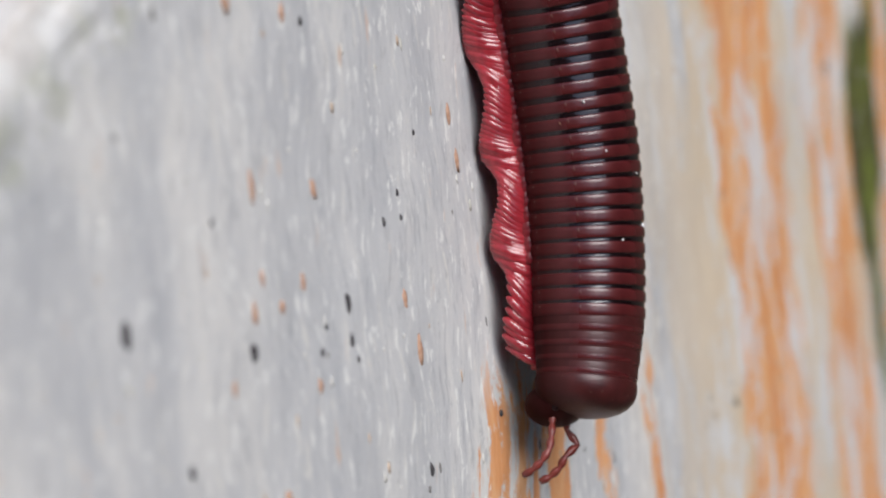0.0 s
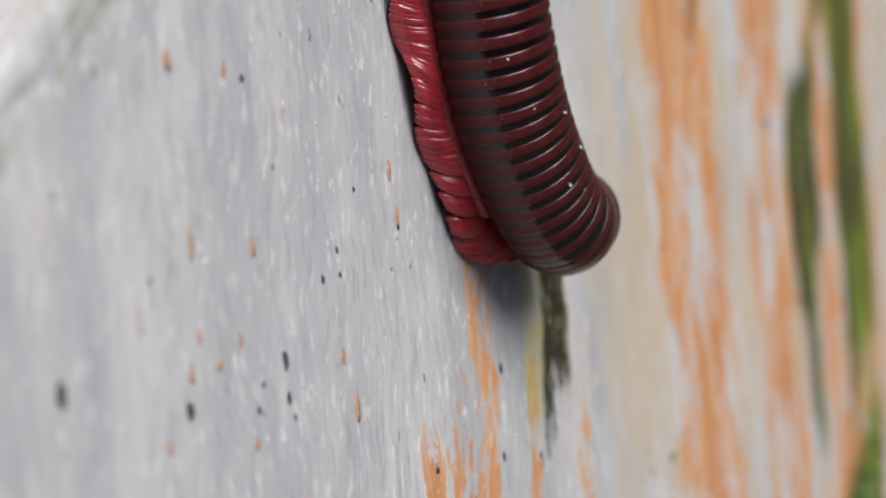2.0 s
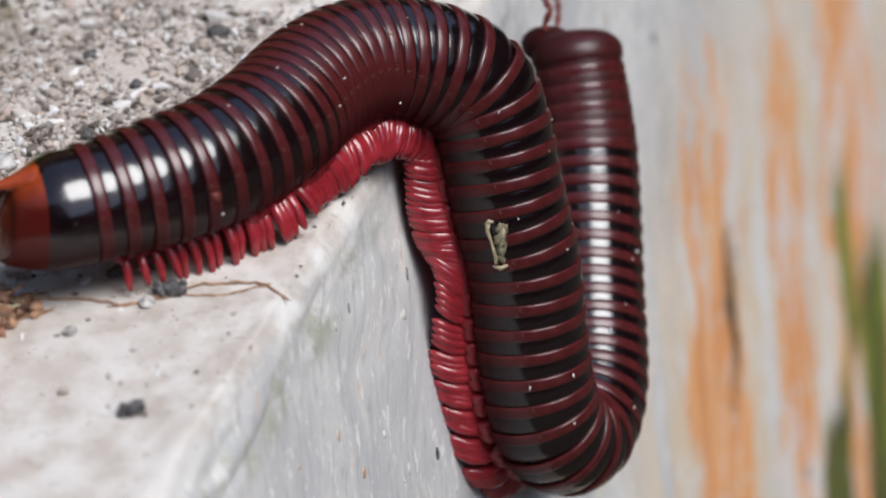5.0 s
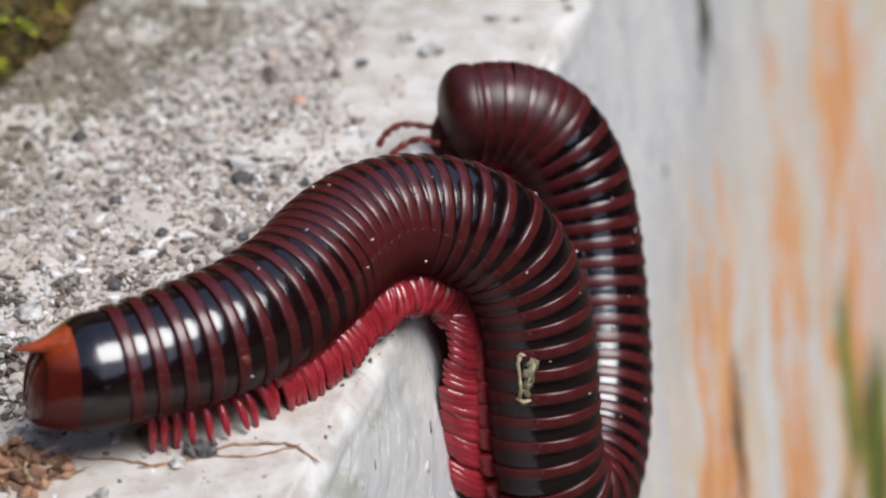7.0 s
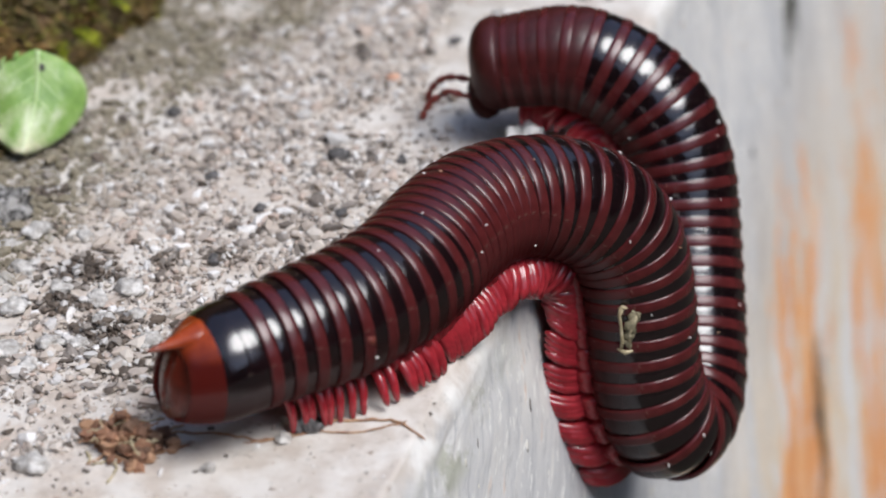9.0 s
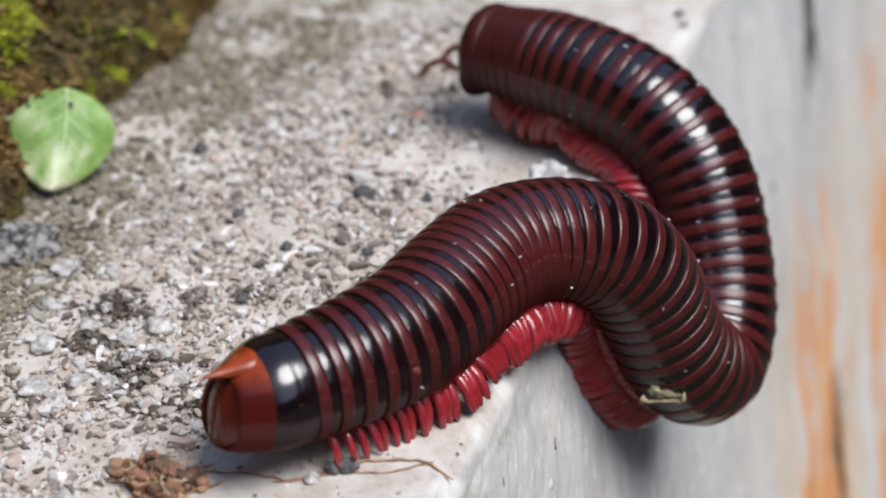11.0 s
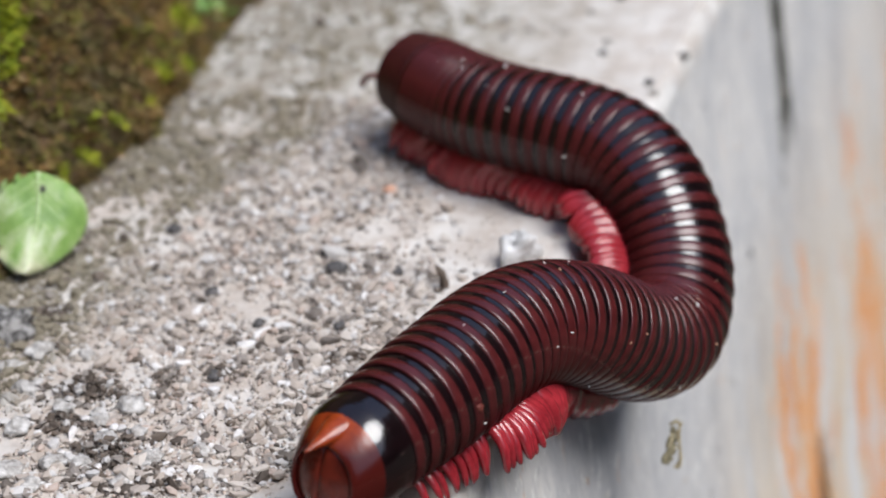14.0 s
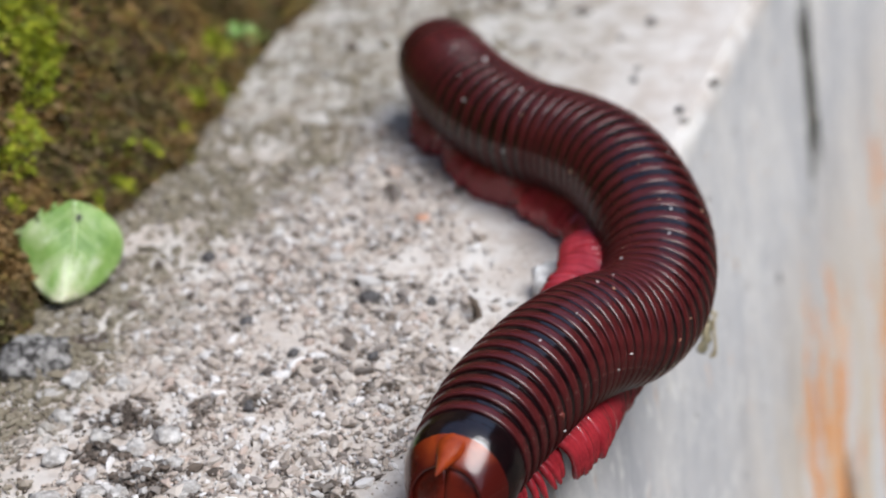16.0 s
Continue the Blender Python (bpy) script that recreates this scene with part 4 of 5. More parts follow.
SHAPES[2.0] = [(-1.99, -0.41, 0.80), (-1.65, -0.14, 0.78), (-1.27, 0.21, 0.76), (-0.90, 0.65, 0.74), (-0.60, 1.27, 0.76), (-0.43, 1.91, 0.83), (-0.20, 2.35, 0.85), (0.08, 2.63, 0.78), (0.39, 2.85, 0.63), (0.68, 3.00, 0.37), (0.89, 3.06, -0.08), (1.12, 2.72, -1.10), (1.22, 2.50, -1.90), (1.41, 2.20, -2.93), (1.50, 2.08, -3.42), (1.61, 2.02, -3.96), (1.74, 2.05, -4.49), (1.86, 2.16, -4.97), (1.94, 2.29, -5.22), (1.94, 2.61, -5.50), (1.91, 2.91, -5.64)]
SHAPES[2.5] = [(-1.99, -0.41, 0.80), (-1.65, -0.14, 0.78), (-1.27, 0.21, 0.76), (-0.90, 0.65, 0.74), (-0.60, 1.27, 0.76), (-0.43, 1.91, 0.83), (-0.20, 2.35, 0.85), (0.08, 2.63, 0.78), (0.39, 2.85, 0.63), (0.68, 3.00, 0.37), (0.89, 3.06, -0.08), (1.12, 2.72, -1.10), (1.22, 2.50, -1.90), (1.35, 2.26, -2.57), (1.44, 2.14, -3.06), (1.54, 2.07, -3.60), (1.66, 2.13, -4.15), (1.80, 2.43, -4.62), (1.86, 3.00, -4.81), (1.81, 3.55, -4.73)]
SHAPES[3.0] = [(-1.99, -0.41, 0.80), (-1.65, -0.14, 0.78), (-1.27, 0.21, 0.76), (-0.90, 0.65, 0.74), (-0.60, 1.27, 0.76), (-0.43, 1.91, 0.83), (-0.20, 2.35, 0.85), (0.08, 2.63, 0.78), (0.39, 2.85, 0.63), (0.68, 3.00, 0.37), (0.89, 3.06, -0.08), (1.12, 2.72, -1.10), (1.18, 2.62, -1.76), (1.26, 2.38, -2.19), (1.38, 2.10, -2.88), (1.52, 1.99, -3.52), (1.69, 2.11, -4.04), (1.80, 2.59, -4.16), (1.74, 3.11, -3.96), (1.63, 3.53, -3.72), (1.50, 3.93, -3.42)]
SHAPES[3.5] = [(-1.99, -0.41, 0.80), (-1.65, -0.14, 0.78), (-1.27, 0.21, 0.76), (-0.90, 0.65, 0.74), (-0.60, 1.27, 0.76), (-0.43, 1.91, 0.83), (-0.20, 2.35, 0.85), (0.08, 2.63, 0.78), (0.39, 2.85, 0.63), (0.68, 3.00, 0.37), (0.89, 3.06, -0.08), (1.06, 2.95, -1.21), (1.15, 2.69, -1.62), (1.31, 2.25, -2.53), (1.44, 2.08, -3.19), (1.61, 2.16, -3.66), (1.72, 2.48, -3.81), (1.69, 2.86, -3.64), (1.55, 3.42, -3.24), (1.42, 3.83, -2.87), (1.27, 4.24, -2.38)]
SHAPES[4.0] = [(-1.99, -0.41, 0.80), (-1.65, -0.14, 0.78), (-1.27, 0.21, 0.76), (-0.90, 0.65, 0.74), (-0.60, 1.27, 0.76), (-0.43, 1.91, 0.83), (-0.20, 2.35, 0.85), (0.08, 2.63, 0.78), (0.39, 2.85, 0.63), (0.68, 3.00, 0.37), (0.89, 3.06, -0.08), (1.09, 2.89, -1.25), (1.21, 2.50, -1.90), (1.33, 2.19, -2.66), (1.44, 2.14, -3.15), (1.58, 2.27, -3.50), (1.66, 2.59, -3.57), (1.61, 3.06, -3.34), (1.45, 3.64, -2.88), (1.29, 4.20, -2.29), (1.17, 4.52, -1.85), (1.11, 4.66, -1.63)]
SHAPES[4.5] = [(-1.99, -0.41, 0.80), (-1.65, -0.14, 0.78), (-1.27, 0.21, 0.76), (-0.90, 0.65, 0.74), (-0.60, 1.27, 0.76), (-0.43, 1.91, 0.83), (-0.20, 2.35, 0.85), (0.08, 2.63, 0.78), (0.39, 2.85, 0.63), (0.68, 3.00, 0.37), (1.16, 2.68, -1.67), (1.24, 2.52, -2.17), (1.34, 2.42, -2.71), (1.44, 2.44, -3.09), (1.55, 2.59, -3.36), (1.61, 2.89, -3.41), (1.57, 3.35, -3.18), (1.34, 4.12, -2.53), (1.17, 4.80, -1.67), (1.03, 5.06, -1.15), (0.93, 5.19, -0.79)]
SHAPES[5.0] = [(-1.99, -0.41, 0.80), (-1.65, -0.14, 0.78), (-1.27, 0.21, 0.76), (-0.90, 0.65, 0.74), (-0.60, 1.27, 0.76), (-0.43, 1.91, 0.83), (-0.20, 2.35, 0.85), (0.08, 2.63, 0.78), (0.39, 2.85, 0.63), (0.68, 3.00, 0.37), (0.99, 2.75, -0.72), (1.10, 2.68, -1.12), (1.17, 2.55, -1.68), (1.27, 2.41, -2.39), (1.36, 2.42, -2.75), (1.51, 2.69, -3.08), (1.55, 3.23, -2.98), (1.33, 4.18, -2.33), (1.13, 4.98, -1.54), (1.00, 5.38, -0.98), (0.90, 5.59, -0.61)]
SHAPES[7.3] = [(-1.99, -0.41, 0.80), (-1.65, -0.14, 0.78), (-1.27, 0.21, 0.76), (-0.90, 0.65, 0.74), (-0.60, 1.27, 0.76), (-0.43, 1.91, 0.83), (-0.20, 2.35, 0.85), (0.08, 2.63, 0.78), (0.39, 2.85, 0.63), (0.68, 3.00, 0.37), (0.89, 3.06, -0.08), (0.99, 3.00, -0.52), (1.05, 2.83, -1.15), (1.12, 2.72, -1.74), (1.23, 2.79, -2.08), (1.33, 3.13, -2.19), (1.31, 3.70, -1.94), (1.17, 4.38, -1.36), (0.96, 4.96, -0.45), (0.82, 5.11, 0.03), (0.60, 5.14, 0.44), (0.36, 5.09, 0.67), (0.06, 4.96, 0.78), (-0.29, 4.77, 0.77)]
SHAPES[9.0] = [(-1.69, -0.58, 0.77), (-1.37, -0.21, 0.78), (-1.11, 0.11, 0.77), (-0.83, 0.48, 0.75), (-0.53, 1.06, 0.75), (-0.37, 1.72, 0.80), (-0.20, 2.19, 0.82), (-0.01, 2.46, 0.79), (0.19, 2.68, 0.73), (0.42, 2.88, 0.62), (0.65, 3.06, 0.42), (0.82, 3.19, 0.10), (0.92, 3.20, -0.34), (0.98, 3.12, -0.91), (1.07, 3.06, -1.43), (1.24, 3.18, -1.86), (1.31, 3.59, -1.79), (1.25, 3.99, -1.47), (1.04, 4.70, -0.61), (0.97, 4.90, -0.26), (0.86, 5.04, 0.09), (0.66, 5.12, 0.42), (0.30, 5.16, 0.70), (-0.13, 5.14, 0.85), (-0.54, 5.07, 0.82), (-0.86, 5.01, 0.77)]
SHAPES[10.0] = [(-1.74, -0.43, 0.78), (-1.42, -0.05, 0.77), (-1.06, 0.39, 0.75), (-0.70, 0.99, 0.75), (-0.51, 1.58, 0.80), (-0.31, 2.11, 0.85), (-0.09, 2.39, 0.84), (0.21, 2.67, 0.75), (0.48, 2.87, 0.57), (0.68, 3.02, 0.30), (0.84, 3.20, -0.25), (0.99, 3.31, -0.91), (1.22, 3.54, -1.55), (1.31, 4.05, -1.40), (1.15, 4.61, -0.76), (1.03, 4.90, -0.28), (0.84, 5.11, 0.18), (0.55, 5.28, 0.54), (0.09, 5.45, 0.77), (-0.48, 5.63, 0.83), (-0.98, 5.74, 0.79), (-1.27, 5.77, 0.76)]
SHAPES[12.5] = [(-1.24, -0.33, 0.79), (-1.05, -0.11, 0.77), (-0.76, 0.29, 0.75), (-0.42, 0.93, 0.75), (-0.22, 1.62, 0.80), (-0.05, 2.09, 0.82), (0.12, 2.36, 0.78), (0.38, 2.68, 0.65), (0.60, 2.99, 0.43), (0.79, 3.41, -0.03), (0.98, 3.88, -0.69), (1.12, 4.37, -0.90), (1.10, 4.78, -0.65), (1.01, 5.04, -0.35), (0.87, 5.30, 0.06), (0.62, 5.49, 0.44), (0.31, 5.60, 0.67), (-0.25, 5.74, 0.80), (-0.79, 5.88, 0.81), (-1.43, 6.16, 0.84), (-1.74, 6.34, 0.88)]
SHAPES[13.5] = [(-0.86, -0.02, 0.77), (-0.50, 0.64, 0.76), (-0.21, 1.29, 0.77), (-0.03, 1.83, 0.78), (0.17, 2.31, 0.75), (0.44, 2.73, 0.58), (0.70, 3.17, 0.23), (0.91, 3.69, -0.28), (1.05, 4.25, -0.58), (1.03, 4.92, -0.37), (0.76, 5.42, 0.16), (0.41, 5.73, 0.52), (-0.15, 5.95, 0.75), (-0.85, 6.17, 0.80), (-1.34, 6.38, 0.78), (-1.79, 6.57, 0.82), (-2.18, 6.75, 0.86)]
SHAPES[14.5] = [(-0.46, 0.08, 0.75), (-0.34, 0.67, 0.77), (-0.18, 1.20, 0.77), (0.02, 1.78, 0.77), (0.20, 2.24, 0.74), (0.39, 2.62, 0.64), (0.63, 3.07, 0.40), (0.82, 3.73, -0.01), (0.93, 4.45, -0.18), (0.89, 4.98, 0.04), (0.71, 5.42, 0.35), (0.42, 5.76, 0.62), (0.01, 6.04, 0.75), (-0.57, 6.24, 0.74), (-1.27, 6.52, 0.71), (-1.97, 7.04, 0.74), (-2.29, 7.36, 0.78)]
SHAPES[15.5] = [(-0.31, 0.57, 0.75), (-0.29, 1.09, 0.77), (-0.21, 1.52, 0.78), (-0.06, 1.98, 0.78), (0.13, 2.41, 0.76), (0.35, 2.82, 0.66), (0.56, 3.24, 0.49), (0.70, 3.78, 0.33), (0.72, 4.45, 0.33), (0.64, 4.89, 0.45), (0.46, 5.32, 0.60), (0.01, 5.88, 0.76), (-0.46, 6.19, 0.76), (-1.05, 6.46, 0.72), (-1.79, 6.90, 0.71), (-2.36, 7.50, 0.74), (-2.59, 7.90, 0.78)]
SHAPES[16.0] = [(-0.09, 0.38, 0.75), (-0.07, 0.93, 0.76), (-0.01, 1.45, 0.76), (0.10, 1.97, 0.75), (0.25, 2.54, 0.71), (0.42, 3.01, 0.62), (0.61, 3.53, 0.46), (0.66, 4.22, 0.43), (0.52, 4.88, 0.57), (0.23, 5.43, 0.71), (-0.15, 5.95, 0.78), (-0.69, 6.41, 0.76), (-1.34, 6.78, 0.71), (-2.06, 7.40, 0.71), (-2.51, 7.94, 0.73), (-2.75, 8.28, 0.76)]


def spline(C, per=24):
    """A smooth curve through the points."""
    C = [V(c) for c in C]
    seg = [max((b - a).length, 1e-4) ** 0.5 for a, b in zip(C, C[1:])]
    C = [2 * C[0] - C[1]] + C + [2 * C[-1] - C[-2]]
    k = [-seg[0], 0.0]
    for s in seg:
        k.append(k[-1] + s)
    k.append(k[-1] + seg[-1])
    out = []
    for i in range(1, len(C) - 2):
        p0, p1, p2, p3 = C[i - 1:i + 3]
        t0, t1, t2, t3 = k[i - 1:i + 3]
        for j in range(per):
            t = t1 + (t2 - t1) * j / per
            a1 = p0 * ((t1 - t) / (t1 - t0)) + p1 * ((t - t0) / (t1 - t0))
            a2 = p1 * ((t2 - t) / (t2 - t1)) + p2 * ((t - t1) / (t2 - t1))
            a3 = p2 * ((t3 - t) / (t3 - t2)) + p3 * ((t - t2) / (t3 - t2))
            b1 = a1 * ((t2 - t) / (t2 - t0)) + a2 * ((t - t0) / (t2 - t0))
            b2 = a2 * ((t3 - t) / (t3 - t1)) + a3 * ((t - t1) / (t3 - t1))
            out.append(b1 * ((t2 - t) / (t2 - t1)) + b2 * ((t - t1) / (t2 - t1)))
    out.append(C[-2].copy())
    return np.array([tuple(p) for p in out])


def even(P, n, share=None):
    s = np.r_[0, np.cumsum(np.linalg.norm(np.diff(P, axis=0), axis=1))]
    at = s[-1] * (np.linspace(0, 1, n) if share is None else share)
    return np.stack([np.interp(at, s, P[:, i]) for i in range(3)], 1)


def smoothed(P, rounds):
    for _ in range(rounds):
        Q = P.copy()
        Q[1:-1] = 0.25 * P[:-2] + 0.5 * P[1:-1] + 0.25 * P[2:]
        P = Q
    return P


SAMPLES = 2 * RINGS + 1
TIMES = sorted(SHAPES)


# how far apart the rings stand along the body, tail first, at four times
AT = [0, 8, 11, 20, 25, 37, 42, 50, 56, RINGS]
GAPS = {0.5: [1.10, 1.10, 0.70, 0.66, 1.45, 1.40, 0.90, 0.74, 0.74, 0.70],
        3.5: [1.10, 1.10, 0.70, 0.66, 1.13, 1.28, 1.05, 0.98, 1.05, 1.05],
        9.0: [1.10, 1.10, 0.70, 0.66, 1.08, 1.15, 1.12, 1.14, 1.10, 0.95],
        14.0: [1.15, 1.10, 0.82, 0.80, 1.15, 1.10, 0.95, 1.20, 0.55, 0.34]}


def spread(t):
    """How the rings share the length: drawn out or telescoped."""
    g = [float(np.interp(t, list(GAPS), [GAPS[k][c] for k in GAPS])) for c in range(len(AT))]
    w = np.interp((np.arange(SAMPLES - 1) + 0.5) / 2, AT, g)
    return np.r_[0, np.cumsum(w)] / w.sum()



TRIM = 0.0240         # the tail segment reaches back past the first ring
LINES = np.array([even(smoothed(even(spline(SHAPES[t]), SAMPLES), 2), SAMPLES, TRIM + (1 - TRIM) * spread(t)) for t in TIMES])


def body_line(t):
    """The centre line at a time, tail first: smooth between the shapes."""
    T = TIMES
    i = min(max(int(np.searchsorted(T, t, side="right")) - 1, 0), len(T) - 2)
    h = T[i + 1] - T[i]
    u = min(max((t - T[i]) / h, 0.0), 1.0)

    def slope(j):
        if j == 0 or j == len(T) - 1:
            return LINES[j] * 0
        return (LINES[j + 1] - LINES[j - 1]) / (T[j + 1] - T[j - 1])

    a, b, m0, m1 = LINES[i], LINES[i + 1], slope(i) * h, slope(i + 1) * h
    return (2 * u**3 - 3 * u**2 + 1) * a + (u**3 - 2 * u**2 + u) * m0 + (-2 * u**3 + 3 * u**2) * b + (u**3 - u**2) * m1


def body_poses(t):
    """One pose for each ring (tail first), then the head's: y ahead, z to the back."""
    P = body_line(t)
    ups = np.array([tuple(outward(V(p))) for p in P])
    ups = smoothed(ups, 10)
    out = []
    for r in range(RINGS + 1):
        i = 2 * r
        a, b = P[max(i - 1, 0)], P[min(i + 1, SAMPLES - 1)]
        y = V(b - a).normalized()
        z = V(ups[i])
        z = (z - y * z.dot(y)).normalized()
        x = y.cross(z)
        m = Matrix((x, y, z)).transposed().to_4x4()
        # the tail end sags a little towards the stone
        m.translation = (V(P[i]) - z * 0.06 * max(0.0, 1 - r / 9)) * CM
        out.append(m)
    return out


def section(a, r):
    """A point of the body's cross-section: round, flatter and drawn in below."""
    x, z = math.sin(a) * r, math.cos(a) * r
    if z < -0.55 * r:
        z = -0.55 * r + (z + 0.55 * r) * 0.62
    return x, z


def ring_mesh(name, profile, mats, sides=44):
    verts, faces, index = [], [], []
    for y, r, _ in profile:
        for k in range(sides):
            x, z = section(2 * math.pi * k / sides, r)
            verts.append((x, y, z))
    for j in range(len(profile) - 1):
        for k in range(sides):
            k2 = (k + 1) % sides
            faces.append((j * sides + k, (j + 1) * sides + k, (j + 1) * sides + k2, j * sides + k2))
            index.append(profile[j][2])
    return mesh_of(name, cm(verts), faces, mats, index)


def leg_mesh(side, reach=1.0, thick=1.0):
    """A jointed, curved leg that ends in a claw; it hangs out to one side of its hip."""
    pts = [(-0.06, 0, 0.06), (0.02, 0, 0.035), (0.075, 0, 0.005), (0.12, 0, -0.03), (0.16, -0.005, -0.07), (0.192, -0.012, -0.115), (0.213, -0.02, -0.16), (0.228, -0.028, -0.205), (0.238, -0.035, -0.255), (0.243, -0.035, -0.300), (0.242, -0.03, -0.325), (0.236, -0.022, -0.345)]
    rad = [0.062, 0.068, 0.064, 0.067, 0.061, 0.062, 0.057, 0.053, 0.047, 0.038, 0.023, 0.005]
    v, f = tube([(p[0] * side * reach, p[1], p[2]) for p in pts], [r * thick for r in rad], 8)
    return mesh_of("leg", cm(v), f, M_LEG)


PROFILE = [(-0.042, 0.51, 0), (-0.056, 0.536, 0), (-0.054, 0.5490, 0), (-0.048, 0.5555, 0), (-0.036, 0.5588, 0), (-0.016, 0.5598, 0), (0.012, 0.5598, 0), (0.029, 0.5588, 0), (0.041, 0.5550, 0), (0.048, 0.5490, 1), (0.054, 0.5455, 1), (0.063, 0.5470, 1), (0.115, 0.5465, 1), (0.155, 0.5425, 1), (0.20, 0.532, 1), (0.27, 0.495, 1), (0.36, 0.43, 1)]
BLACK_END = [(-0.05, 0.552, 1), (0.02, 0.556, 1), (0.10, 0.555, 1), (0.18, 0.548, 1), (0.27, 0.515, 1), (0.36, 0.46, 1)]


HIP = [0.10, 0.12, 0.14, 0.16, 0.18, 0.19, 0.20, 0.22, 0.24]          # the hips stand closer together towards both ends


def build_millipede():
    body = new("millipede")
    tagged(body, "glossy black millipede with red-brown rings and crimson legs", "millipede")
    poses = body_poses(0.0)
    me_ring = ring_mesh("ring", PROFILE, [M_RIM, M_BLACK])
    me_neck = ring_mesh("ring", [q for q in PROFILE if q[0] < 0.28], [M_RIM, M_HEAD])
    me_front = ring_mesh("ring", [q for q in PROFILE if q[0] < 0.21], [M_RIM, M_HEAD])
    me_last = ring_mesh("ring", BLACK_END, [M_RIM, M_BLACK])
    me_belly, me_slim = belly_mesh(), belly_mesh(0.62)
    me_leg = {(s, k): leg_mesh(s, 0.82 + 0.04 * k, min(1.0, 0.66 + 0.10 * k)) for s in (1, -1) for k in range(5)}
    rings, legs = [], []
    for i in range(RINGS):
        ring = part("ring", me_front if i > RINGS - 4 else me_neck if i > RINGS - 6 else me_ring if i else me_last, body, m=poses[i])
        tail = min(1.0, 0.885 + 0.030 * i - 0.0012 * i * i) if i < 10 else 1.0
        front = min(1.0, 0.850 + 0.026 * (RINGS - 1 - i), 0.94 + 0.004 * (RINGS - 1 - i))
        s = min(tail, front)
        ring.scale = (s, 1.0, s)
        rings.append(ring)
        if 2 <= i < RINGS - 1:
            part("belly_plate", me_belly if 6 < i < RINGS - 8 else me_slim, ring, "crimson belly plate")
            for yy in ((-0.075, -0.025, 0.025, 0.075) if 6 < i < 57 else (-0.05, 0.055)):
                for side in (1, -1):
                    leg = part("leg", me_leg[side, min(4 if i < 34 else 3, max(0, (i - 4) // 2), RINGS - 1 - i)], ring, "", pose(0.28 * side * CM, yy * CM, -0.405 * CM))
                    legs.append((leg, i, yy, side))
    head = build_head(body, poses[RINGS])
    build_tail(rings[0])
    return body, rings, legs, head, build_dirt(rings)


def belly_mesh(s=1.0):
    """The soft crimson underside of one ring, pleated across, with the bulging leg bases along both sides."""
    half = [(0.0, -0.48), (0.14, -0.50), (0.24, -0.540), (0.32, -0.535), (0.37, -0.490), (0.40, -0.430), (0.40, -0.380), (0.32, -0.30)]
    outline = half + [(-x, z) for x, z in reversed(half[1:])]
    v, f = [], []
    rows = ((-0.105, 0.90), (-0.085, 0.97), (-0.050, 1.0), (-0.012, 0.97), (0.0, 0.93), (0.012, 0.97), (0.050, 1.0), (0.085, 0.97), (0.105, 0.90))
    for y, k in rows:
        v += [(x * s * (0.6 + 0.4 * k), y, (-0.38 + (z + 0.38) * k) * (0.86 + 0.14 * s)) for x, z in outline]
    n = len(outline)
    for j in range(len(rows) - 1):
        for i in range(n):
            i2 = (i + 1) % n
            f.append((j * n + i, j * n + i2, (j + 1) * n + i2, (j + 1) * n + i))
    f.append(tuple(range(n))[::-1])
    f.append(tuple(range((len(rows) - 1) * n, len(rows) * n)))
    return mesh_of("belly_plate", cm(v), f, M_BELLY)


def build_head(body, m):
    """The smooth first shield, the face below it and the two feelers."""
    shield = ring_mesh("head", [(-0.11, 0.49, 0), (-0.118, 0.520, 0), (-0.108, 0.534, 0), (-0.085, 0.541, 0), (-0.02, 0.543, 0), (0.05, 0.534, 0), (0.12, 0.510, 0), (0.19, 0.464, 0), (0.25, 0.394, 0), (0.295, 0.300, 0), (0.322, 0.18, 0), (0.333, 0.02, 0)], [M_HEAD])
    for v in shield.vertices:
        v.co.x *= 0.89
        v.co.y *= 0.72
        v.co.z *= 0.89
    head = part("head", shield, body, "smooth dark red head shield", m)
    v, f = [], []
    for q in ICO3[0]:
        x, y, z = q
        v.append((x * 0.33, 0.10 + y * 0.20 + 0.03 * (1 - z), -0.24 + z * 0.27))
    part("face", mesh_of("face", cm(v), ICO3[1], M_HEAD), head, "rounded red-brown face plate")
    for side in (1, -1):
        bend = 1.0 if side > 0 else 0.55
        pts = [(0.15 * side, 0.22, -0.20), (0.18 * side, 0.33, -0.19), (0.22 * side, 0.45, -0.17 * bend), (0.25 * side * bend, 0.57, -0.17), (0.27 * side * bend, 0.67, -0.22), (0.27 * side * bend, 0.75, -0.30), (0.25 * side * bend, 0.80, -0.39)]
        fine, rad = [], []
        for a, b in zip(pts, pts[1:]):
            for k in range(4):
                fine.append(tuple(a[i] + (b[i] - a[i]) * k / 4 for i in range(3)))
                rad.append((0.022, 0.032, 0.039, 0.033)[k])
        fine.append(pts[-1])
        rad.append(0.03)
        v, f = tube(fine, rad, 8)
        part("antenna", mesh_of("antenna", cm(v), f, M_ANT), head, "jointed dark red feeler")
        part("eye_patch", mesh_of("eye_patch", cm([(0.26 * side + q[0] * 0.03, 0.19 + q[1] * 0.04, -0.14 + q[2] * 0.035) for q in ICO2[0]]), ICO2[1], M_BLACK), head, "small black eye patch")
    return head


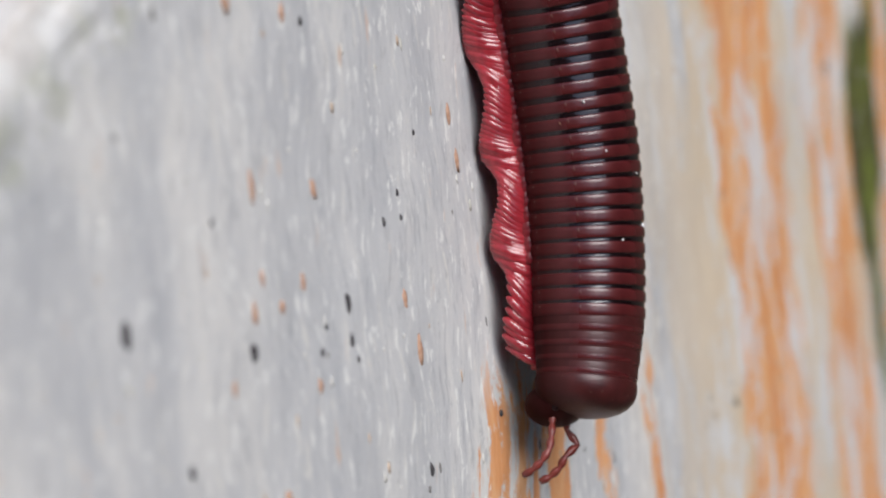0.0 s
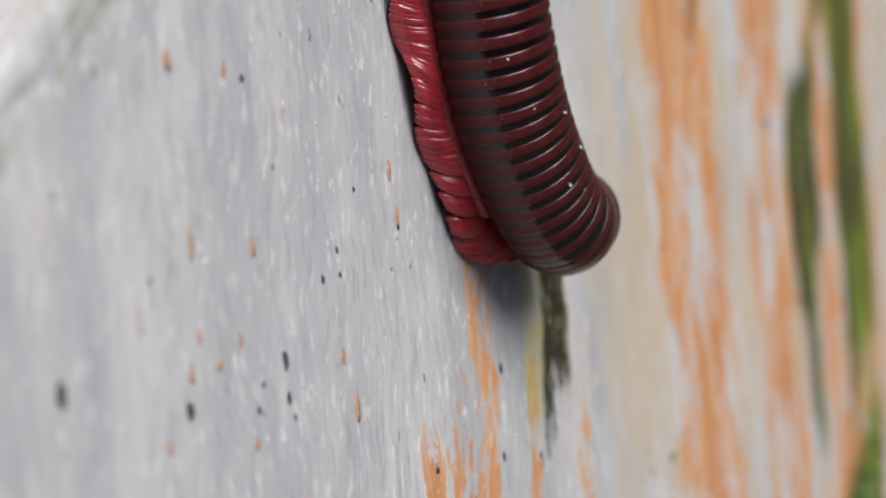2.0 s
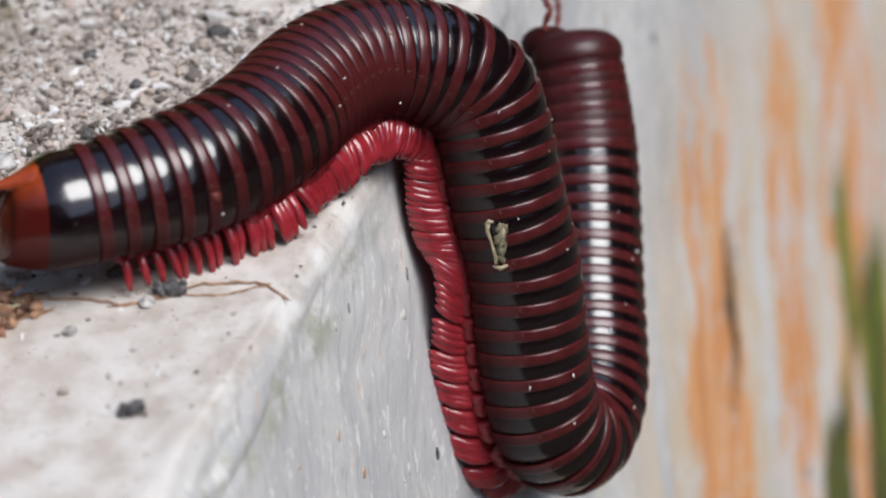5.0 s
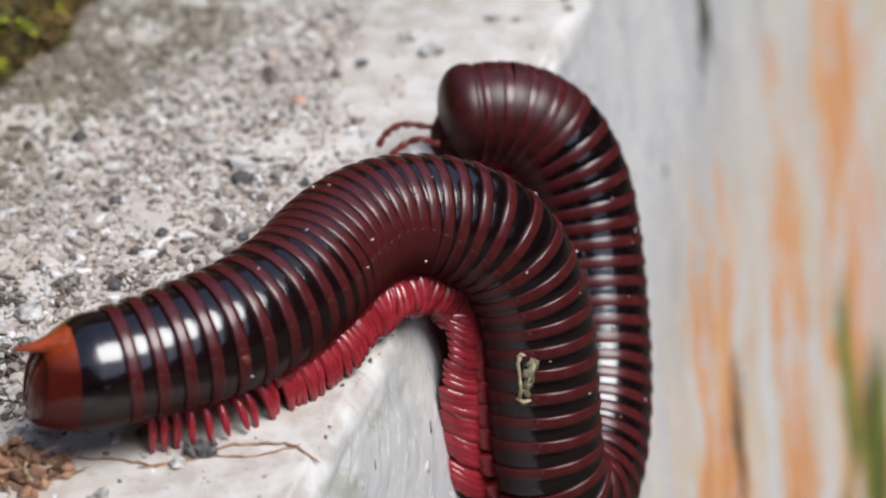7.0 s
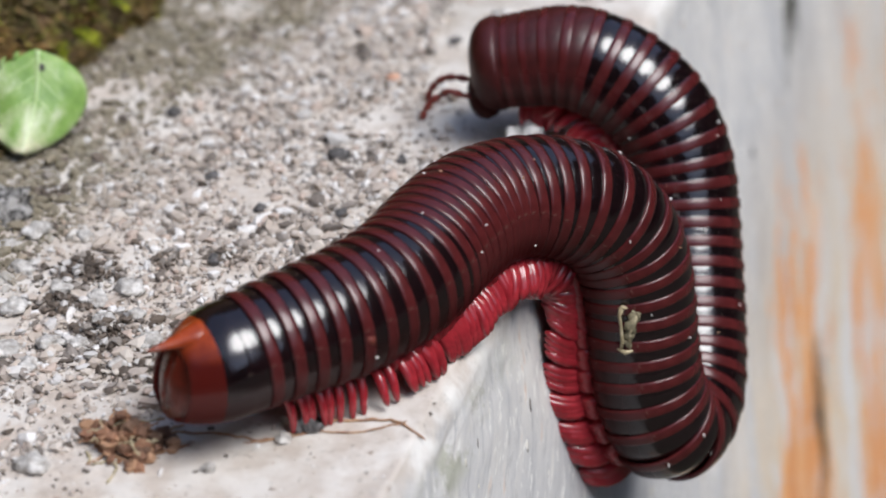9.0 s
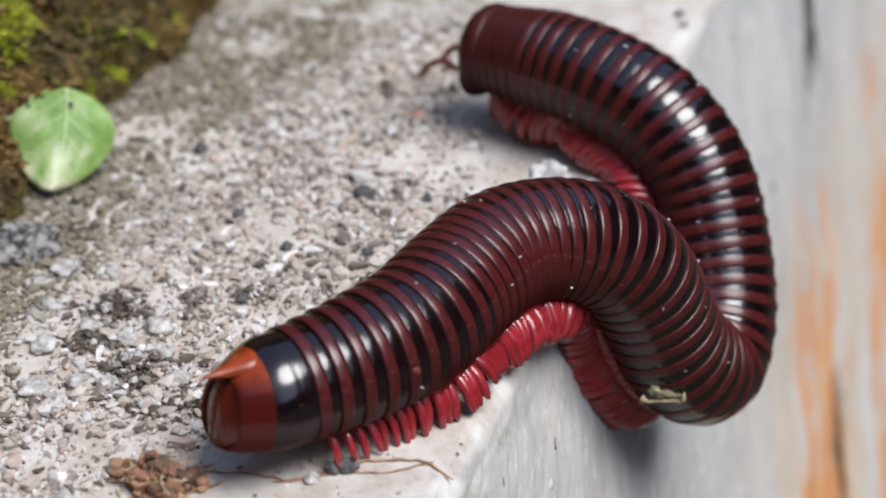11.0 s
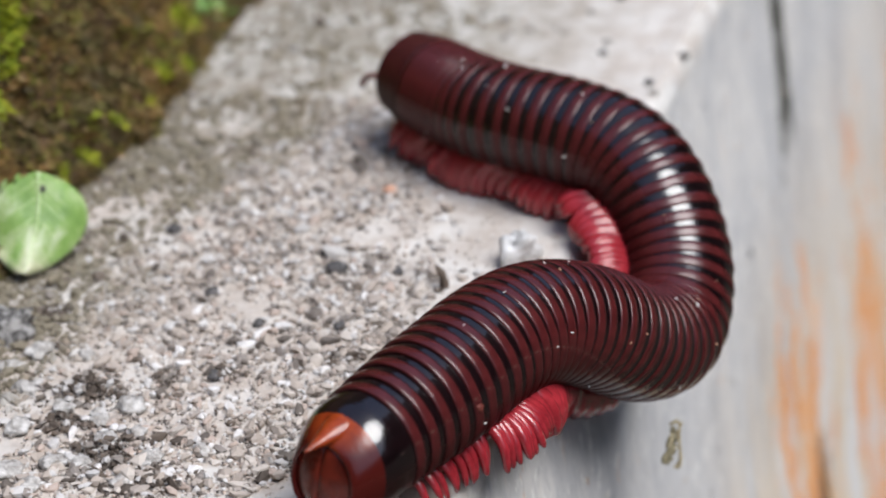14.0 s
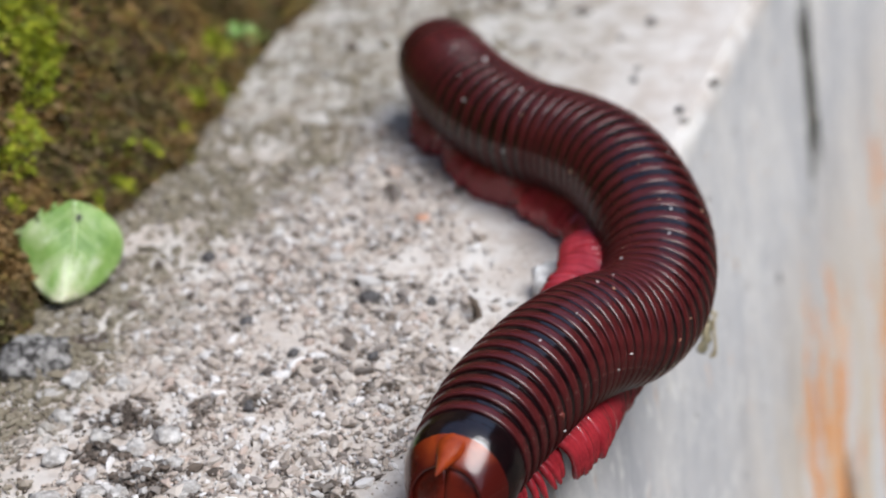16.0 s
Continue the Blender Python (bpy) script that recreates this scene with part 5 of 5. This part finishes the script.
def build_tail(ring):
    """The last segment: a black band, an orange collar with its point, and two sunken anal valves inside a raised lip."""
    prof = [(0.06, 0.545, 1), (0.01, 0.556, 1), (-0.01, 0.558, 1), (-0.06, 0.553, 1), (-0.13, 0.540, 1), (-0.19, 0.514, 1), (-0.225, 0.496, 0), (-0.275, 0.466, 0), (-0.33, 0.428, 0), (-0.37, 0.397, 0), (-0.395, 0.372, 0), (-0.405, 0.354, 0), (-0.402, 0.341, 0), (-0.388, 0.332, 0), (-0.35, 0.328, 0), (-0.29, 0.33, 0)]

    def slant(p):
        """The hind opening leans: its lower rim lies further forward."""
        k = min(1.0, max(0.0, (0.0 - p[1]) / 0.42))
        return (p[0], p[1] - 0.26 * k * (0.38 - p[2]), p[2] - 0.02 * k)

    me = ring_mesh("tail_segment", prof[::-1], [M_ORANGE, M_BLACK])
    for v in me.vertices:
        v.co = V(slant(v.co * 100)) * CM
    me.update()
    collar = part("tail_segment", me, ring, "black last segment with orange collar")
    # the point: a flat tapering spur that grows out of the collar's back
    rows = [(-0.15, 0.17, 0.070, 0.440), (-0.22, 0.165, 0.082, 0.425), (-0.29, 0.142, 0.080, 0.412), (-0.36, 0.110, 0.068, 0.402), (-0.43, 0.080, 0.054, 0.397), (-0.50, 0.054, 0.040, 0.396), (-0.57, 0.032, 0.026, 0.398), (-0.63, 0.015, 0.013, 0.402), (-0.655, 0.004, 0.004, 0.404)]
    v, f, n = [], [], 16
    for y, w, h, z in rows:
        for k in range(n):
            a = 2 * math.pi * k / n
            x = w * math.sin(a)
            v.append((x, y, z + h * math.cos(a) - 0.9 * x * x))
    for j in range(len(rows) - 1):
        for k in range(n):
            k2 = (k + 1) % n
            f.append((j * n + k, j * n + k2, (j + 1) * n + k2, (j + 1) * n + k))
    f.append(tuple(range((len(rows) - 1) * n, len(rows) * n)))
    part("tail_point", mesh_of("tail_point", cm(v), f, M_ORANGE), collar, "pointed orange tail tip")
    for side in (1, -1):
        v = []
        for q in ICO3[0]:
            x, y, z = q
            u = max(0.0, x * side)
            v.append(slant((side * (0.006 + u * 0.336 + min(0.0, x * side) * 0.010), -0.355 + y * 0.085 * (1.0 - 0.4 * u * u) - 0.02 * math.exp(-((u - 0.12) / 0.10) ** 2), z * 0.334 - 0.005)))
        part("anal_valve", mesh_of("anal_valve", cm(v), ICO3[1], M_VALVE), collar, "amber brown rounded valve")


def build_dirt(rings):
    """Bits of straw, soil and grit that cling to the shell and travel with it."""
    rng = random.Random(4)
    straw = [tube([(0.0, 0.20, -0.07), (0.014, 0.10, -0.045), (0.008, -0.02, -0.05), (0.012, -0.14, -0.055), (0.004, -0.21, -0.03)], [0.014, 0.018, 0.014, 0.017, 0.026], 7),
             tube([(0.0, 0.19, -0.10), (0.012, 0.22, -0.03), (0.010, 0.20, 0.04)], [0.010, 0.022, 0.012], 7),
             tube([(0.006, -0.20, -0.06), (0.012, -0.22, -0.02), (0.006, -0.21, 0.02)], [0.012, 0.022, 0.008], 7),
             tube([(0.01, 0.12, 0.02), (0.02, 0.02, 0.03), (0.012, -0.10, 0.09), (0.004, -0.15, 0.10)], [0.008, 0.012, 0.014, 0.01], 6)]
    v, f = joined(straw)
    scrap = part("straw_scrap", mesh_of("straw_scrap", cm(v), f, M_PALESTRAW), rings[32], "straw and soil scrap clinging to the shell")
    for k, (dy, dz, s) in enumerate(((0.05, 0.03, 0.13), (-0.04, 0.035, 0.15), (-0.12, 0.07, 0.12), (-0.15, 0.11, 0.07), (0.13, 0.0, 0.08))):
        v, f = rock(rng, s, 0.9, ICO2, 0.9)
        part("soil_lump", mesh_of("soil_lump", cm([(p[0] * 0.34 + 0.004, p[1] * 1.1 + dy, p[2] * 0.85 + dz) for p in v]), f, M_SCRAP), scrap, "olive-grey lump of dried plant and soil")
    scrap.matrix_basis = pose(0.575 * CM, 0, 0.08 * CM)
    shapes = [mesh_of("grit", cm([tuple(c * 0.48 for c in p) for p in rock(rng, 0.045, 0.8, ICO1, 0.5)[0]]), ICO1[1], m) for m in (M_PALEPEB, M_PALEPEB, M_STRAW, M_RUST)]
    for i, ring in enumerate(rings):
        if i < 2:
            continue
        for _ in range(rng.choice((0, 0, 1, 1, 2))):
            a = rng.gauss(0, 1.0)
            a = max(-1.9, min(1.9, a))
            x, z = section(a, 0.562 * ring.scale.x)
            g = part("grit", rng.choice(shapes), ring, "", pose(x * CM, rng.uniform(-0.04, 0.1) * CM, z * CM, rng.uniform(0, 360), 0, rng.uniform(0, 360)))
            g.scale = (rng.uniform(0.5, 2.0), rng.uniform(0.5, 1.8), rng.uniform(0.5, 1.3))
    part("rust_scab", mesh_of("rust_scab", cm([(0.55 + p[0] * 0.4, p[1], 0.06 + p[2]) for p in rock(rng, 0.11, 0.8, ICO2, 0.6)[0]]), ICO2[1], M_SCAB), rings[5], "rusty scab on the flank")
    return scrap


BODY, RING_PARTS, LEGS, HEAD, SCRAP = build_millipede()


# ---- movement ----
def motions():
    times = [0.25 * i for i in range(65)]
    poses = [body_poses(t) for t in times]
    for i, ring in enumerate(RING_PARTS):
        walk(ring, [(t, p[i]) for t, p in zip(times, poses)])
    walk(HEAD, [(t, p[RINGS]) for t, p in zip(times, poses)])
    # waves of stepping legs run forward along the body
    for leg, i, yy, side in LEGS:
        rows = []
        wide = 0.03 if i < 7 else 0.16 if i < 32 else 0.09
        for t, p in zip(times, poses):
            # on the stone's face the legs of the limb that leads into the bend hang on below it
            bend = sum(p[min(i + k, RINGS)].col[1].z for k in (4, 6, 8, 10)) / 4 - p[i].col[1].z
            early, late = min(1.0, max(0.0, (3.75 - t) / 1.5)), min(1.0, max(0.0, (t - 10.5) / 2.0))
            dangle = min(1.0, max(0.0, bend - 0.20 + 0.1 * late) / (1.35 - 0.8 * late - 0.9 * early)) * min(1.0, max(0.0, 0.0065 - p[i].translation.z) / 0.004) * min(1.0, max(0.0, -p[i].col[1].z) / 0.25)
            w = 2 * math.pi * ((i + yy * 4) / 6.5 - t / 1.5) + (0.5 if side < 0 else 0.0)
            swing, lift = (36 + 30 * min(1.0, max(0.0, (i - 34) / 10)) + (24 - 8 * min(1.0, max(0.0, (i - 34) / 10))) * math.sin(w) + 6 * math.sin(i * 12.9 + yy * 50) if i > 8 else 14 + 18 * math.sin(w)), 20 * max(0.0, math.cos(w)) - 4 + 5 * math.sin(i * 7.3 + yy * 90)
            out = HIP[min(i, RINGS - 1 - i, 8)] + wide * min(1.0, max(0.0, (t - 10.5) / 3.0)) - (0.045 * max(0.0, math.sin(w + 0.8)) if i > 8 else 0.0)
            # down the face the legs lie in a plait along the body
            hang = min(1.0, max(0.0, 0.005 - p[i].translation.z) / 0.010) if p[i].col[1].z < 0.2 and i > 12 else 0.0
            trail = max(hang, 0.5 * min(1.0, max(0.0, (i - 8) / 6)) if i < 40 else 0.0)
            swing += (12 + 16 * math.sin(w) - swing) * trail
            lift += (0.4 * lift - 6 - lift) * trail
            swing += (20 - swing) * dangle * late
            # the pairs keep even steps as their ring is drawn out or telescoped
            step = (p[i + 1].translation - p[i].translation).length / CM
            rows.append((t, pose(out * side * CM, (5 * yy * step + (0.26 + 0.16 * early) * dangle) * CM, (-0.405 - (0.15 + 0.08 * early) * dangle) * CM, -(34 + 16 * math.sin(w + 1.2) * (1 - 0.7 * dangle)) * trail * (1 - dangle * late) + 48 * dangle * late, -lift * side, swing * side)))
        walk(leg, rows)
    # the scrap works loose and then hangs from the shell by a thread
    seen = [(12.25, 1.07, 3.27, -1.19), (12.75, 1.11, 3.13, -1.34), (13.25, 1.07, 3.35, -1.16), (13.75, 1.13, 3.79, -1.45), (14.25, 1.13, 4.20, -1.44), (14.75, 1.07, 4.59, -1.16), (15.25, 0.96, 4.80, -0.69), (15.5, 0.99, 5.3, -0.78), (16.0, 0.93, 5.2, -0.60)]
    stuck = SCRAP.matrix_basis.copy()
    down, out = V((0.10, -0.36, -0.92)).normalized(), V((0.45, -0.75, 0.35))
    out = (out - down * out.dot(down)).normalized()
    hung = Matrix((out, -down, out.cross(-down))).transposed()
    rows = [(0.0, stuck), (10.25, stuck)]
    late = []
    for t, p in zip(times, poses):
        if t >= 12.25:
            at = [float(np.interp(t, [k[0] for k in seen], [k[c] for k in seen])) * CM for c in (1, 2, 3)]
            m = hung.to_4x4()
            m.translation = at
            late.append((t, p[32].inverted() @ m))
    q0, q1 = stuck.to_quaternion(), late[0][1].to_quaternion()
    for k in (1, 2):
        m = q0.slerp(q1, k / 3).to_matrix().to_4x4()
        m.translation = stuck.translation.lerp(late[0][1].translation, k / 3)
        rows.append((10.25 + 2.0 * k / 3, m))
    walk(SCRAP, rows + late)
    # the crumb is dragged along by the legs
    x0, y0 = CRUMB.location.x, CRUMB.location.y
    z0 = CRUMB.location.z
    walk(CRUMB, [(t, pose(x0 + dx * CM, y0 + dy * CM, z0, 0, 0, turn)) for t, dx, dy, turn in ((0, 0, 0, 0), (10.2, 0, 0, 0), (12.4, 0.30, 0.04, 40), (13.2, 0.36, 0.05, 55), (16, 0.36, 0.05, 55))])


motions()
